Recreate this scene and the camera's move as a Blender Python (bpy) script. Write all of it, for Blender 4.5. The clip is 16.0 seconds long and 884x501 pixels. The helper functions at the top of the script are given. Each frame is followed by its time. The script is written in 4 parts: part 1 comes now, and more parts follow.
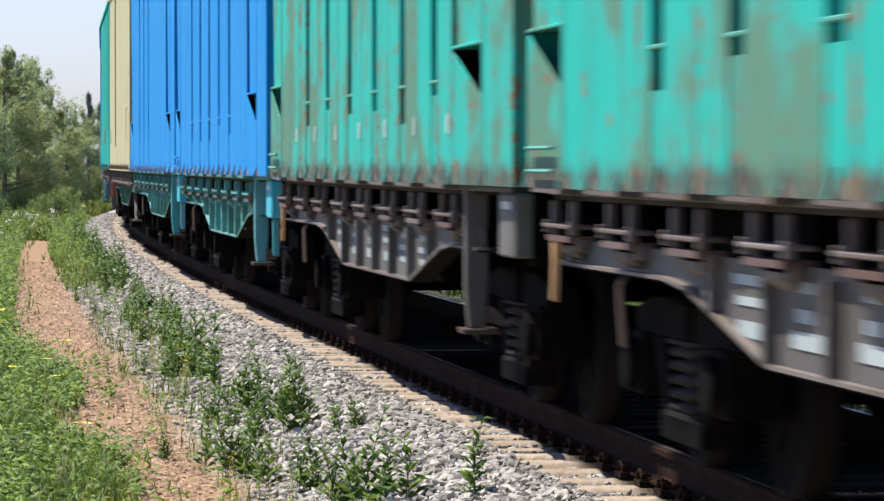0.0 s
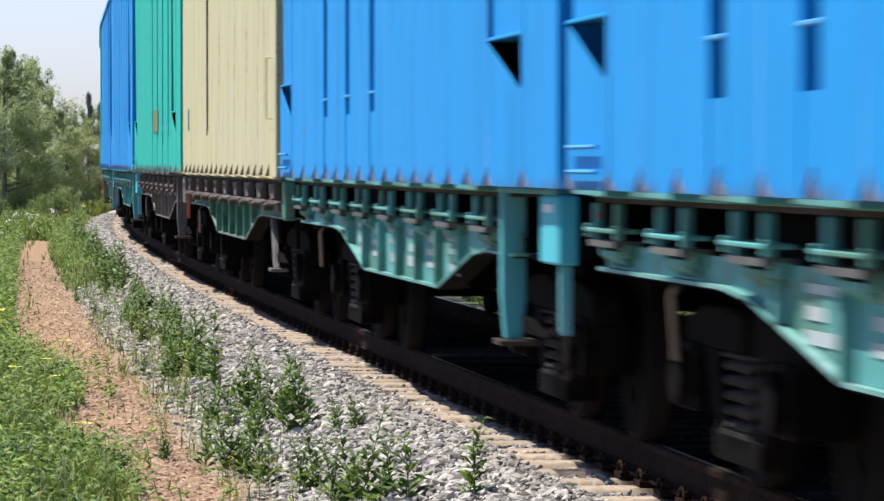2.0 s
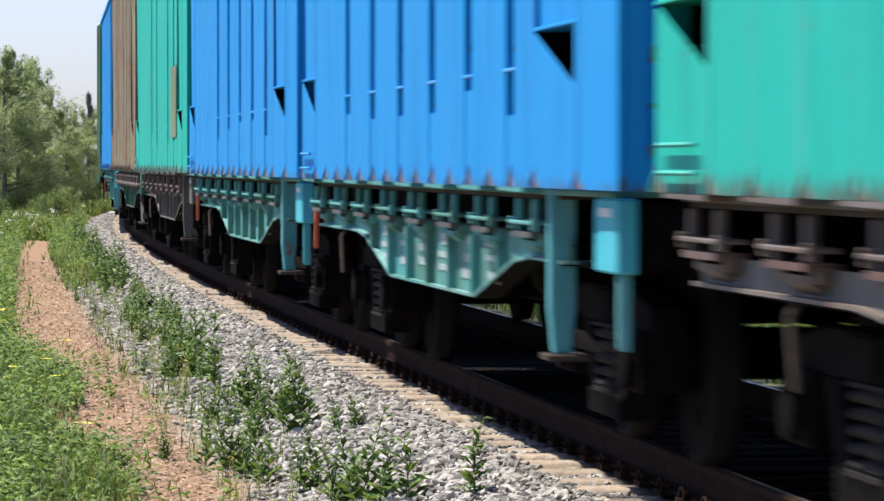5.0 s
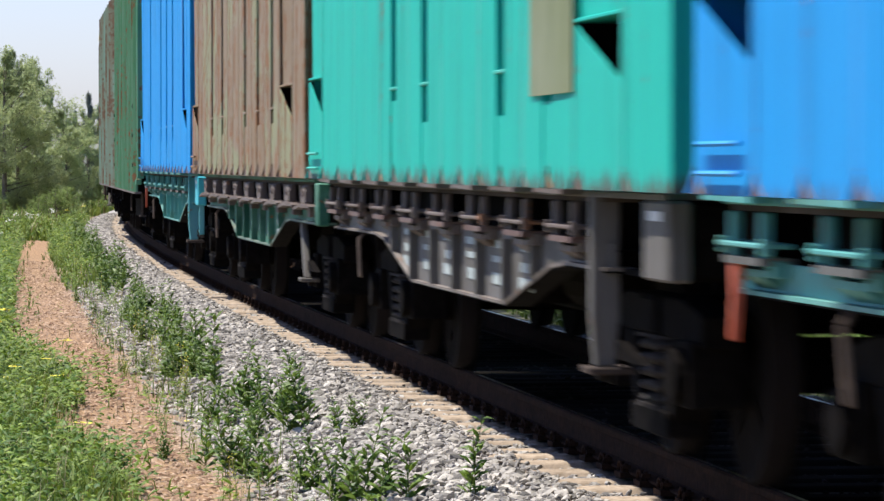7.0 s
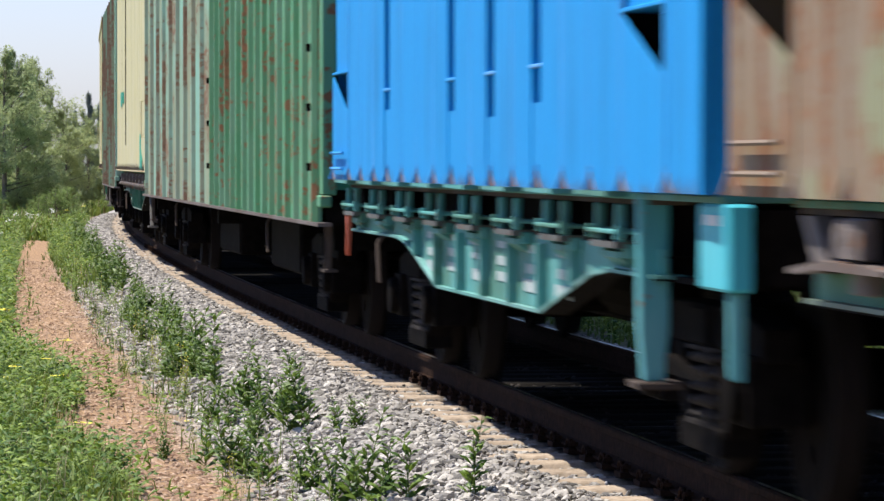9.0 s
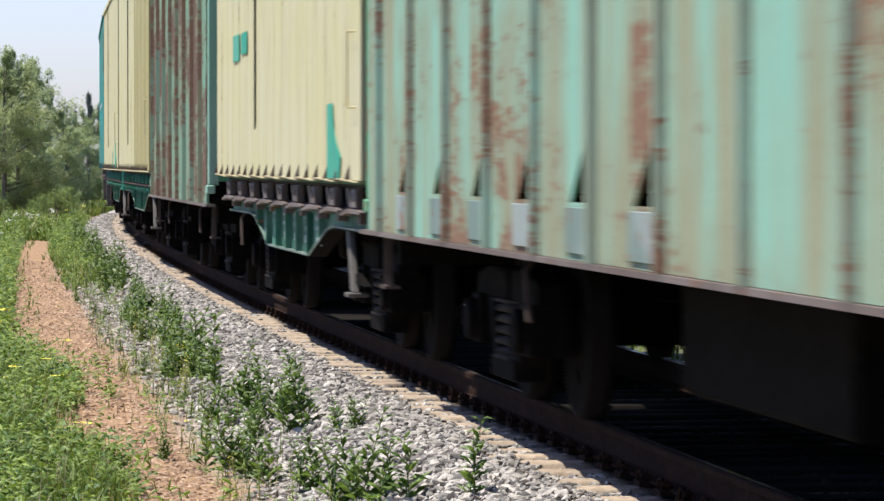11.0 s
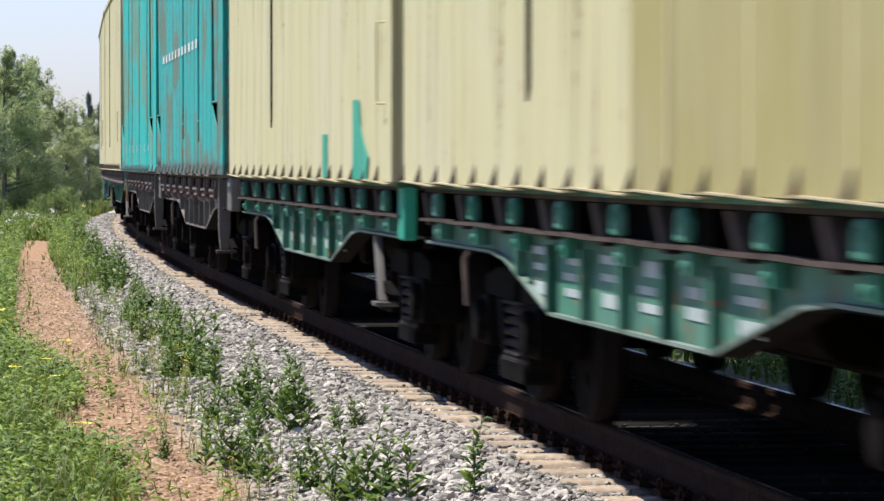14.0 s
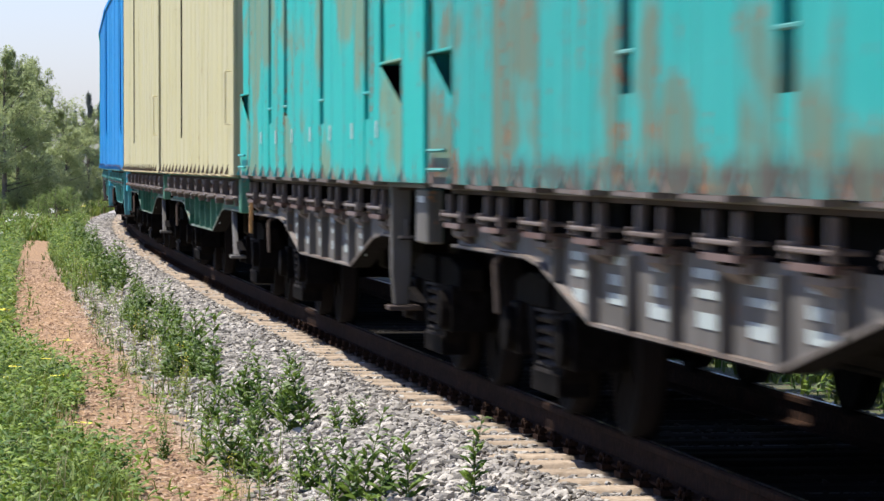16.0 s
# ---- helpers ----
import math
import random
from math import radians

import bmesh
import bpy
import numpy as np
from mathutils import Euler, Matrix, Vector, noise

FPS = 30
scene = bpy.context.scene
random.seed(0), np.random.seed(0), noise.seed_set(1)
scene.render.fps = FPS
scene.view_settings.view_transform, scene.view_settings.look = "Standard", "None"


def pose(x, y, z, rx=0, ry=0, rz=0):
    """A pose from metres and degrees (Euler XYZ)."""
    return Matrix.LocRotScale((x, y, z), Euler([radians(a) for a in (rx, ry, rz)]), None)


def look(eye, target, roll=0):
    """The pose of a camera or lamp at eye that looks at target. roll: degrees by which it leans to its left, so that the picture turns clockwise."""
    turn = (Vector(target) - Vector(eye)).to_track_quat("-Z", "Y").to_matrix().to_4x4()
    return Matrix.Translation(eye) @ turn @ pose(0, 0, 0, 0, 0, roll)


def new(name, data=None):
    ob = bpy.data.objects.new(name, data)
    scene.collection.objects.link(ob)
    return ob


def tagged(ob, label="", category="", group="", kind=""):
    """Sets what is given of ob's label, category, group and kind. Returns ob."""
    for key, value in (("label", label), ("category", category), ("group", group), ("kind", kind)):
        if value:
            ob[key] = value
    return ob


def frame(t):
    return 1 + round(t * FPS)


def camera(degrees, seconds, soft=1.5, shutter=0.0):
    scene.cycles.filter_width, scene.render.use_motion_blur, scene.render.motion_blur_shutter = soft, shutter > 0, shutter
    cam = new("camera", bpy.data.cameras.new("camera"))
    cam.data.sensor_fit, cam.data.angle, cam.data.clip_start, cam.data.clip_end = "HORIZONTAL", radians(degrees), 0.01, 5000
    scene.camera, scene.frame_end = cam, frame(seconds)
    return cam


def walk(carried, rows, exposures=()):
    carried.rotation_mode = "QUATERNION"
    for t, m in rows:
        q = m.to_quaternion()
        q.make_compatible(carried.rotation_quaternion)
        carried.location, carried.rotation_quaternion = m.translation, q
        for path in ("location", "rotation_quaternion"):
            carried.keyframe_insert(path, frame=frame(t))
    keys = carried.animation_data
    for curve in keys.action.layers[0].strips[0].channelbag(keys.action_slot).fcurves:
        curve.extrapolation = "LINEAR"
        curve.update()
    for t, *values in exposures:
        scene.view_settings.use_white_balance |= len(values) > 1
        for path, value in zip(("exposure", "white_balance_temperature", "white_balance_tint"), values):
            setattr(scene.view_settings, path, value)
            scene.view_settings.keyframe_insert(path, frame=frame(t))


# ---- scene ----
cam = camera(12.963, 16.0, soft=1.5, shutter=0.5)
EYE = (0.0, 0.0, 1.3996)
walk(cam, [(0.0, pose(*EYE, 90 - 1.2885, 0, 0)), (16.0, pose(*EYE, 90 - 1.2885, 0, 0))], exposures=[(0.0, 0.8), (16.0, 0.8)])

# ---- light ----
world = bpy.data.worlds.new("sky")
scene.world = world
world.use_nodes = True
wn = world.node_tree
sky = wn.nodes.new("ShaderNodeTexSky")
sky.sky_type = "NISHITA"
sky.sun_disc = False
sun_way = Vector((-0.455, 0.089, 1.0)).normalized()   # from the ground to the sun
sky.sun_elevation = math.asin(sun_way.z)
sky.sun_rotation = math.atan2(sun_way.x, sun_way.y)
sky.air_density, sky.dust_density, sky.ozone_density = 1.0, 0.6, 1.0
hue = wn.nodes.new("ShaderNodeMix")                      # the pale violet-blue of a hazy noon sky
hue.data_type, hue.blend_type = "RGBA", "MULTIPLY"
hue.inputs[0].default_value = 1.0
hue.inputs[7].default_value = (0.88, 0.925, 1.29, 1)
wn.links.new(sky.outputs[0], hue.inputs[6])
wn.links.new(hue.outputs[2], wn.nodes["Background"].inputs[0])
wn.nodes["Background"].inputs[1].default_value = 0.09
sun = new("sun", bpy.data.lights.new("sun", "SUN"))
sun.data.energy, sun.data.angle, sun.data.color = 5.0, radians(0.5), (1.0, 0.96, 0.9)
sun.matrix_world = look(Vector((0, 0, 60)) + sun_way * 10, (0, 0, 60))

# ---- the line of the track: a gentle right-hand bend ----
X0, HEAD, SPEED = 4.4747, radians(7.7248), 15.2138
STEP = 0.25
LINE_S = np.arange(-400.0, 1200.0, STEP)
LINE_H = HEAD - 0.000114 * LINE_S - 0.0000036 * np.clip(LINE_S, 0, 150) ** 2 - 0.00108 * np.clip(LINE_S - 150, 0, None)
LINE_X, LINE_Y = np.cumsum(-np.sin(LINE_H)) * STEP, np.cumsum(np.cos(LINE_H)) * STEP
LINE_X += X0 - np.interp(0, LINE_S, LINE_X)
LINE_Y -= np.interp(0, LINE_S, LINE_Y)


def on_track(s, o=0.0, z=0.0):
    """The place s metres along the line, o metres to its camera side, z above the rail tops."""
    i = (s + 400.0) / STEP
    k = int(i)
    w = i - k
    h = LINE_H[k] * (1 - w) + LINE_H[k + 1] * w
    return Vector((LINE_X[k] * (1 - w) + LINE_X[k + 1] * w - math.cos(h) * o, LINE_Y[k] * (1 - w) + LINE_Y[k + 1] * w - math.sin(h) * o, z))


def turn_at(s):
    return 90 + math.degrees(np.interp(s, LINE_S, LINE_H))


# ---- mesh helpers ----
def box(bm, x0, x1, y0, y1, z0, z1):
    vs = [bm.verts.new(c) for c in ((x0, y0, z0), (x1, y0, z0), (x1, y1, z0), (x0, y1, z0), (x0, y0, z1), (x1, y0, z1), (x1, y1, z1), (x0, y1, z1))]
    for f in ((3, 2, 1, 0), (4, 5, 6, 7), (0, 1, 5, 4), (1, 2, 6, 5), (2, 3, 7, 6), (3, 0, 4, 7)):
        bm.faces.new([vs[i] for i in f])
    return bm


def prism(bm, pts, a, b, axis="y"):
    """Extrude a polygon from a to b along an axis; pts are (x, z), (y, z) or (x, y)."""
    def at(p, c):
        return {"y": (p[0], c, p[1]), "x": (c, p[0], p[1]), "z": (p[0], p[1], c)}[axis]
    lo, hi = [bm.verts.new(at(p, a)) for p in pts], [bm.verts.new(at(p, b)) for p in pts]
    bm.faces.new(lo[::-1])
    bm.faces.new(hi)
    for i in range(len(pts)):
        j = (i + 1) % len(pts)
        bm.faces.new((lo[i], lo[j], hi[j], hi[i]))
    return bm


def rod(bm, p, q, r, n=8, r2=None):
    p, q = Vector(p), Vector(q)
    m = (q - p).to_track_quat("Z", "Y").to_matrix()
    r2 = r if r2 is None else r2
    ring = [Vector((math.cos(i * math.tau / n), math.sin(i * math.tau / n), 0)) for i in range(n)]
    lo, hi = [bm.verts.new(p + m @ (c * r)) for c in ring], [bm.verts.new(q + m @ (c * r2)) for c in ring]
    bm.faces.new(lo[::-1])
    bm.faces.new(hi)
    for i in range(n):
        bm.faces.new((lo[i], lo[(i + 1) % n], hi[(i + 1) % n], hi[i]))
    return bm


def finish(bm, name, mat, bevel=0.0, smooth=False):
    bmesh.ops.recalc_face_normals(bm, faces=bm.faces)
    if bevel:
        bmesh.ops.bevel(bm, geom=list(bm.edges), offset=bevel, segments=1, affect="EDGES")
    me = bpy.data.meshes.new(name)
    bm.to_mesh(me)
    bm.free()
    if smooth:
        me.polygons.foreach_set("use_smooth", [True] * len(me.polygons))
    me.materials.append(mat)
    return me


KEPT = {}


def shared(key, mat, build, bevel=0.0, smooth=False):
    """One mesh for all alike pieces."""
    k = (key, mat.name)
    if k not in KEPT:
        bm = bmesh.new()
        build(bm)
        KEPT[k] = finish(bm, key[0] if isinstance(key, tuple) else key, mat, bevel, smooth)
    return KEPT[k]


def piece(name, me, parent, at=(0, 0, 0), label="", turn=None):
    ob = new(name, me)
    ob.parent = parent
    ob.location = at
    if turn:
        ob.rotation_euler = [radians(a) for a in turn]
    return tagged(ob, label) if label else ob


def part(name, bm, mat, parent, label="", bevel=0.0, smooth=False):
    return piece(name, finish(bm, name, mat, bevel, smooth), parent, label=label)


# ---- materials ----
def nodes_of(name):
    m = bpy.data.materials.new(name)
    m.use_nodes = True
    nt = m.node_tree
    return m, nt, nt.nodes["Principled BSDF"]


def mk(nt, kind, **ins):
    n = nt.nodes.new(kind)
    for k, v in ins.items():
        n.inputs[k.replace("_", " ")].default_value = v
    return n


def ramp(nt, src, lo, hi, a=(0, 0, 0, 1), b=(1, 1, 1, 1)):
    r = nt.nodes.new("ShaderNodeValToRGB")
    r.color_ramp.elements[0].position, r.color_ramp.elements[1].position = lo, hi
    r.color_ramp.elements[0].color, r.color_ramp.elements[1].color = a, b
    nt.links.new(src, r.inputs[0])
    return r.outputs[0]


def mix(nt, fac, a, b):
    n = nt.nodes.new("ShaderNodeMix")
    n.data_type = "RGBA"
    for k, v in ((0, fac), (6, a), (7, b)):
        if isinstance(v, (int, float, tuple)):
            n.inputs[k].default_value = v
        else:
            nt.links.new(v, n.inputs[k])
    return n.outputs[2]


def coords(nt, scale, where="Object", shift=True):
    tc = nt.nodes.new("ShaderNodeTexCoord")
    mp = nt.nodes.new("ShaderNodeMapping")
    mp.inputs["Scale"].default_value = scale
    nt.links.new(tc.outputs[where], mp.inputs["Vector"])
    if shift:
        info = nt.nodes.new("ShaderNodeObjectInfo")
        mul = nt.nodes.new("ShaderNodeMath")
        mul.operation = "MULTIPLY"
        mul.inputs[1].default_value = 37.0
        nt.links.new(info.outputs["Random"], mul.inputs[0])
        comb = nt.nodes.new("ShaderNodeCombineXYZ")
        for i in range(3):
            nt.links.new(mul.outputs[0], comb.inputs[i])
        nt.links.new(comb.outputs[0], mp.inputs["Location"])
    return mp.outputs[0]


def noise_of(nt, vec, scale, detail=4.0, rough=0.55):
    n = mk(nt, "ShaderNodeTexNoise", Scale=scale, Detail=detail, Roughness=rough)
    nt.links.new(vec, n.inputs["Vector"])
    return n.outputs["Fac"]


def bump(nt, bsdf, src, strength, dist):
    b = mk(nt, "ShaderNodeBump", Strength=strength, Distance=dist)
    nt.links.new(src, b.inputs["Height"])
    nt.links.new(b.outputs[0], bsdf.inputs["Normal"])


def painted(name, colour, rust=0.3, second=None, rough=0.65, fade=0.15, foot=0.0, grain=14):
    """Old paint on steel: faded patches, rain streaks, chips and rust."""
    m, nt, bs = nodes_of(name)
    v = coords(nt, (0.7, 0.7, 1))
    streak = coords(nt, (3.2, 3.2, 0.4))
    big, fine, run = noise_of(nt, v, 0.9, 5), noise_of(nt, v, grain, 6, 0.65), noise_of(nt, streak, 1.6, 5)
    c = tuple(colour) + (1,)
    pale = tuple(min(1, a * (1 - fade) + 0.5 * fade) for a in colour) + (1,)
    dark = tuple(a * 0.72 for a in colour) + (1,)
    col = mix(nt, ramp(nt, big, 0.38, 0.68), c, pale)
    if second:
        col = mix(nt, ramp(nt, big, 0.5, 0.56), col, tuple(second) + (1,))
    col = mix(nt, ramp(nt, run, 0.52, 0.75), col, dark)
    both = mk(nt, "ShaderNodeMath")
    both.operation = "ADD"
    nt.links.new(fine, both.inputs[0])
    nt.links.new(run, both.inputs[1])
    half = mk(nt, "ShaderNodeMath")
    half.operation = "MULTIPLY"
    half.inputs[1].default_value = 0.5
    nt.links.new(both.outputs[0], half.inputs[0])
    lo = 0.72 - 0.30 * rust
    eaten = ramp(nt, half.outputs[0], lo, lo + 0.04)
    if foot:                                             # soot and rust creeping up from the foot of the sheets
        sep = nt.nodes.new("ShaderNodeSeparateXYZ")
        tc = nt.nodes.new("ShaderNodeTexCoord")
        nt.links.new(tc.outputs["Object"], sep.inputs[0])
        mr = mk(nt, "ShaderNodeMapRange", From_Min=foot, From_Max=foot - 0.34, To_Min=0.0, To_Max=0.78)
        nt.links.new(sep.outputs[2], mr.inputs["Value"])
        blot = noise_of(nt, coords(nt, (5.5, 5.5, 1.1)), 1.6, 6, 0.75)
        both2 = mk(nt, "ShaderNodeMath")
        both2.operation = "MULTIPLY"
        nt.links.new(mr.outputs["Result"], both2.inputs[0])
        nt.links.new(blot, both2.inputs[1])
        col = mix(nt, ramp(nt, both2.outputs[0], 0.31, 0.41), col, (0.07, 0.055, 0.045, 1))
    rusty = mix(nt, ramp(nt, fine, 0.35, 0.65), (0.09, 0.04, 0.02, 1), (0.23, 0.11, 0.055, 1))
    col = mix(nt, eaten, col, rusty)
    nt.links.new(col, bs.inputs["Base Color"])
    nt.links.new(ramp(nt, eaten, 0, 1, (rough, rough, rough, 1), (0.85, 0.85, 0.85, 1)), bs.inputs["Roughness"])
    bs.inputs["Specular IOR Level"].default_value = 0.18
    dent = mk(nt, "ShaderNodeMath")
    dent.operation = "MULTIPLY_ADD"                      # wavy sheet under the grain of the paint
    dent.inputs[1].default_value = 2.5
    nt.links.new(noise_of(nt, coords(nt, (1.1, 1.1, 0.8)), 1.5, 2), dent.inputs[0])
    nt.links.new(half.outputs[0], dent.inputs[2])
    bump(nt, bs, dent.outputs[0], 0.3, 0.012)
    return m


def peeling(name, paint, rust, level, stain=(0.19, 0.175, 0.105)):
    """Blistered paint: flakes broken by cracks over rust, more of it gone high up, with dull green-brown stains."""
    m, nt, bs = nodes_of(name)
    v, flat = coords(nt, (0.55, 0.55, 1.2)), coords(nt, (0.95, 0.95, 3.6))
    big, flake, fine = noise_of(nt, v, 0.75, 4), noise_of(nt, flat, 3.0, 8, 0.78), noise_of(nt, v, 30, 4, 0.6)
    run = noise_of(nt, coords(nt, (1.6, 1.6, 0.3)), 1.3, 4)
    col = mix(nt, ramp(nt, run, 0.4, 0.66), tuple(paint) + (1,), tuple(stain) + (1,))
    col = mix(nt, ramp(nt, big, 0.42, 0.64), col, tuple(c * 0.87 for c in stain) + (1,))
    both = mk(nt, "ShaderNodeMath")
    both.operation = "ADD"
    nt.links.new(flake, both.inputs[0])
    nt.links.new(big, both.inputs[1])
    half = mk(nt, "ShaderNodeMath")
    half.operation = "MULTIPLY"
    half.inputs[1].default_value = 0.5
    nt.links.new(both.outputs[0], half.inputs[0])
    gone = ramp(nt, half.outputs[0], level + 0.02, level + 0.045)
    bare = mix(nt, ramp(nt, fine, 0.3, 0.7), tuple(rust) + (1,), tuple(c * 1.7 for c in rust) + (1,))
    nt.links.new(mix(nt, gone, col, bare), bs.inputs["Base Color"])
    bs.inputs["Roughness"].default_value, bs.inputs["Specular IOR Level"].default_value = 0.8, 0.12
    bump(nt, bs, half.outputs[0], 0.5, 0.015)
    return m


def grainy(name, a, b, scale=8.0, rough=0.85, metal=0.0, where="Object", strength=0.4, dist=0.01, spec=0.4):
    m, nt, bs = nodes_of(name)
    v = coords(nt, (1, 1, 1), where)
    n1, n2 = noise_of(nt, v, scale, 6, 0.65), noise_of(nt, v, scale * 0.12, 3)
    col = mix(nt, ramp(nt, n1, 0.35, 0.65), tuple(a) + (1,), tuple(b) + (1,))
    col = mix(nt, ramp(nt, n2, 0.35, 0.7, (0, 0, 0, 1), (0.5, 0.5, 0.5, 1)), col, tuple(c * 0.6 for c in a) + (1,))
    nt.links.new(col, bs.inputs["Base Color"])
    bs.inputs["Roughness"].default_value, bs.inputs["Metallic"].default_value = rough, metal
    bs.inputs["Specular IOR Level"].default_value = spec
    bump(nt, bs, n1, strength, dist)
    return m


def varied(name, a, b, rough=0.8, through_light=0.0, scale=3.0, spec=0.3):
    """A joined mass of small pieces, each with a shade of its own."""
    m, nt, bs = nodes_of(name)
    g = nt.nodes.new("ShaderNodeNewGeometry")
    v = coords(nt, (1, 1, 1), "Object", False)
    n = noise_of(nt, v, scale, 3)
    col = mix(nt, g.outputs["Random Per Island"], tuple(a) + (1,), tuple(b) + (1,))
    col = mix(nt, ramp(nt, n, 0.35, 0.7, (0, 0, 0, 1), (0.45, 0.45, 0.45, 1)), col, tuple(c * 0.55 for c in a) + (1,))
    nt.links.new(col, bs.inputs["Base Color"])
    bs.inputs["Roughness"].default_value, bs.inputs["Specular IOR Level"].default_value = rough, spec
    if through_light:
        tr = nt.nodes.new("ShaderNodeBsdfTranslucent")
        nt.links.new(col, tr.inputs["Color"])
        ms = nt.nodes.new("ShaderNodeMixShader")
        ms.inputs[0].default_value = through_light
        nt.links.new(bs.outputs[0], ms.inputs[1])
        nt.links.new(tr.outputs[0], ms.inputs[2])
        nt.links.new(ms.outputs[0], nt.nodes["Material Output"].inputs["Surface"])
    return m


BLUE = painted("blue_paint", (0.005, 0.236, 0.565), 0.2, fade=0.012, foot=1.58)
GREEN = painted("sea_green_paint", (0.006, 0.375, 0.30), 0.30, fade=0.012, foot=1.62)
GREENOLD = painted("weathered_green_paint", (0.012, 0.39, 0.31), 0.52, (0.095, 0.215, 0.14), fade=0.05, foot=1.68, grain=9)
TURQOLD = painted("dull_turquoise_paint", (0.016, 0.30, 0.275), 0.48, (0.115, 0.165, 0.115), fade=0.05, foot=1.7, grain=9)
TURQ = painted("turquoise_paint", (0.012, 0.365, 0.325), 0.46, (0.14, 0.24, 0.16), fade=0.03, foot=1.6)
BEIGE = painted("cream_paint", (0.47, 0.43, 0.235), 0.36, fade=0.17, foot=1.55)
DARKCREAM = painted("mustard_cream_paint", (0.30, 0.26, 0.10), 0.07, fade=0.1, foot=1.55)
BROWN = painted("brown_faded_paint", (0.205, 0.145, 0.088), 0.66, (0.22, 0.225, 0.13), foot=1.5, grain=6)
BOXGREEN = painted("leaf_green_paint", (0.085, 0.27, 0.14), 0.62, grain=9)
BOXRUST = peeling("peeling_green_paint", (0.145, 0.275, 0.195), (0.082, 0.052, 0.037), 0.47)
BOXPALE = peeling("pale_peeling_paint", (0.20, 0.385, 0.30), (0.135, 0.08, 0.05), 0.515, (0.24, 0.245, 0.155))
PALEGREEN = painted("pale_green_column_paint", (0.20, 0.36, 0.26), 0.3)
DOORGREEN = painted("green_end_wall_paint", (0.05, 0.30, 0.19), 0.25)
TEAL = painted("teal_frame_paint", (0.075, 0.275, 0.255), 0.42, (0.075, 0.19, 0.145), fade=0.15)
DUSTY = {"teal_frame_paint": painted("dusty_teal_flange_paint", (0.10, 0.27, 0.24), 0.35, fade=0.2), "grey_frame_paint": painted("dusty_grey_flange_paint", (0.13, 0.105, 0.085), 0.45),
         "dark_green_frame_paint": painted("dusty_green_flange_paint", (0.10, 0.15, 0.115), 0.45, fade=0.2)}
TEALLIGHT = painted("light_blue_step_paint", (0.035, 0.40, 0.47), 0.2)
POSTBLUE = painted("faded_teal_step_paint", (0.07, 0.32, 0.335), 0.33, fade=0.2)
GREY = painted("grey_frame_paint", (0.088, 0.079, 0.068), 0.34)
DARKGREEN = painted("dark_green_frame_paint", (0.045, 0.165, 0.105), 0.46, (0.02, 0.085, 0.055), fade=0.2)
REDRUST = painted("red_rust_paint", (0.105, 0.058, 0.046), 0.45)
FOOTRUST = painted("foot_rust_paint", (0.115, 0.075, 0.06), 0.55)
STRAP = painted("dull_strap_paint", (0.075, 0.075, 0.066), 0.45)
RUSTY = painted("brown_bracket_paint", (0.108, 0.080, 0.066), 0.42)
OLIVE = painted("olive_patch_paint", (0.155, 0.175, 0.08), 0.1)
EARGREEN = painted("dark_ear_green_paint", (0.025, 0.165, 0.105), 0.4)
SOCKETGREEN = painted("bright_green_paint", (0.02, 0.27, 0.175), 0.25)
FLAP = painted("worn_cream_flap_paint", (0.36, 0.30, 0.17), 0.42)
TAN = painted("tan_paint", (0.42, 0.24, 0.10), 0.15)
PLATE = painted("pale_green_plate_paint", (0.13, 0.185, 0.16), 0.5, (0.24, 0.275, 0.26))
MARK = painted("white_marking_paint", (0.62, 0.63, 0.60), 0.16)
STENCIL = painted("faded_stencil_paint", (0.35, 0.40, 0.385), 0.2)
LEVER = painted("orange_red_paint", (0.42, 0.075, 0.03), 0.3)


def worn(colour):
    return tuple(0.72 * a + b for a, b in zip(colour, (0.025, 0.02, 0.015)))


WORN = {"blue_paint": painted("blue_seam_paint", worn((0.012, 0.34, 0.80)), 0.24), "sea_green_paint": painted("green_seam_paint", worn((0.03, 0.48, 0.38)), 0.42),
        "weathered_green_paint": painted("weathered_seam_paint", worn((0.05, 0.36, 0.27)), 0.45), "dull_turquoise_paint": painted("dull_turquoise_seam_paint", worn((0.04, 0.30, 0.27)), 0.5), "turquoise_paint": painted("turquoise_seam_paint", worn((0.03, 0.44, 0.42)), 0.45), "cream_paint": painted("cream_seam_paint", worn((0.80, 0.72, 0.42)), 0.16),
        "brown_faded_paint": painted("brown_seam_paint", worn((0.22, 0.15, 0.09)), 0.5), "leaf_green_paint": painted("leaf_green_rib_paint", worn((0.07, 0.27, 0.12)), 0.60),
        "pale_peeling_paint": peeling("pale_rib_paint", (0.22, 0.36, 0.28), (0.14, 0.085, 0.055), 0.50, (0.24, 0.22, 0.15)),
        "peeling_green_paint": peeling("peeling_rib_paint", (0.17, 0.265, 0.185), (0.12, 0.075, 0.05), 0.47)}
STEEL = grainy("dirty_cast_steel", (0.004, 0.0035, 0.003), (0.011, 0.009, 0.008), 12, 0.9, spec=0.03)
SPRING = grainy("spring_steel", (0.022, 0.019, 0.017), (0.06, 0.052, 0.047), 20, 0.75, 0.1, spec=0.15)
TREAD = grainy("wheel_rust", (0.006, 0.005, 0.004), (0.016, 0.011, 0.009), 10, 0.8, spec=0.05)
RAILRUST = grainy("rail_rust", (0.013, 0.008, 0.006), (0.040, 0.021, 0.013), 25, 0.95, spec=0.04)
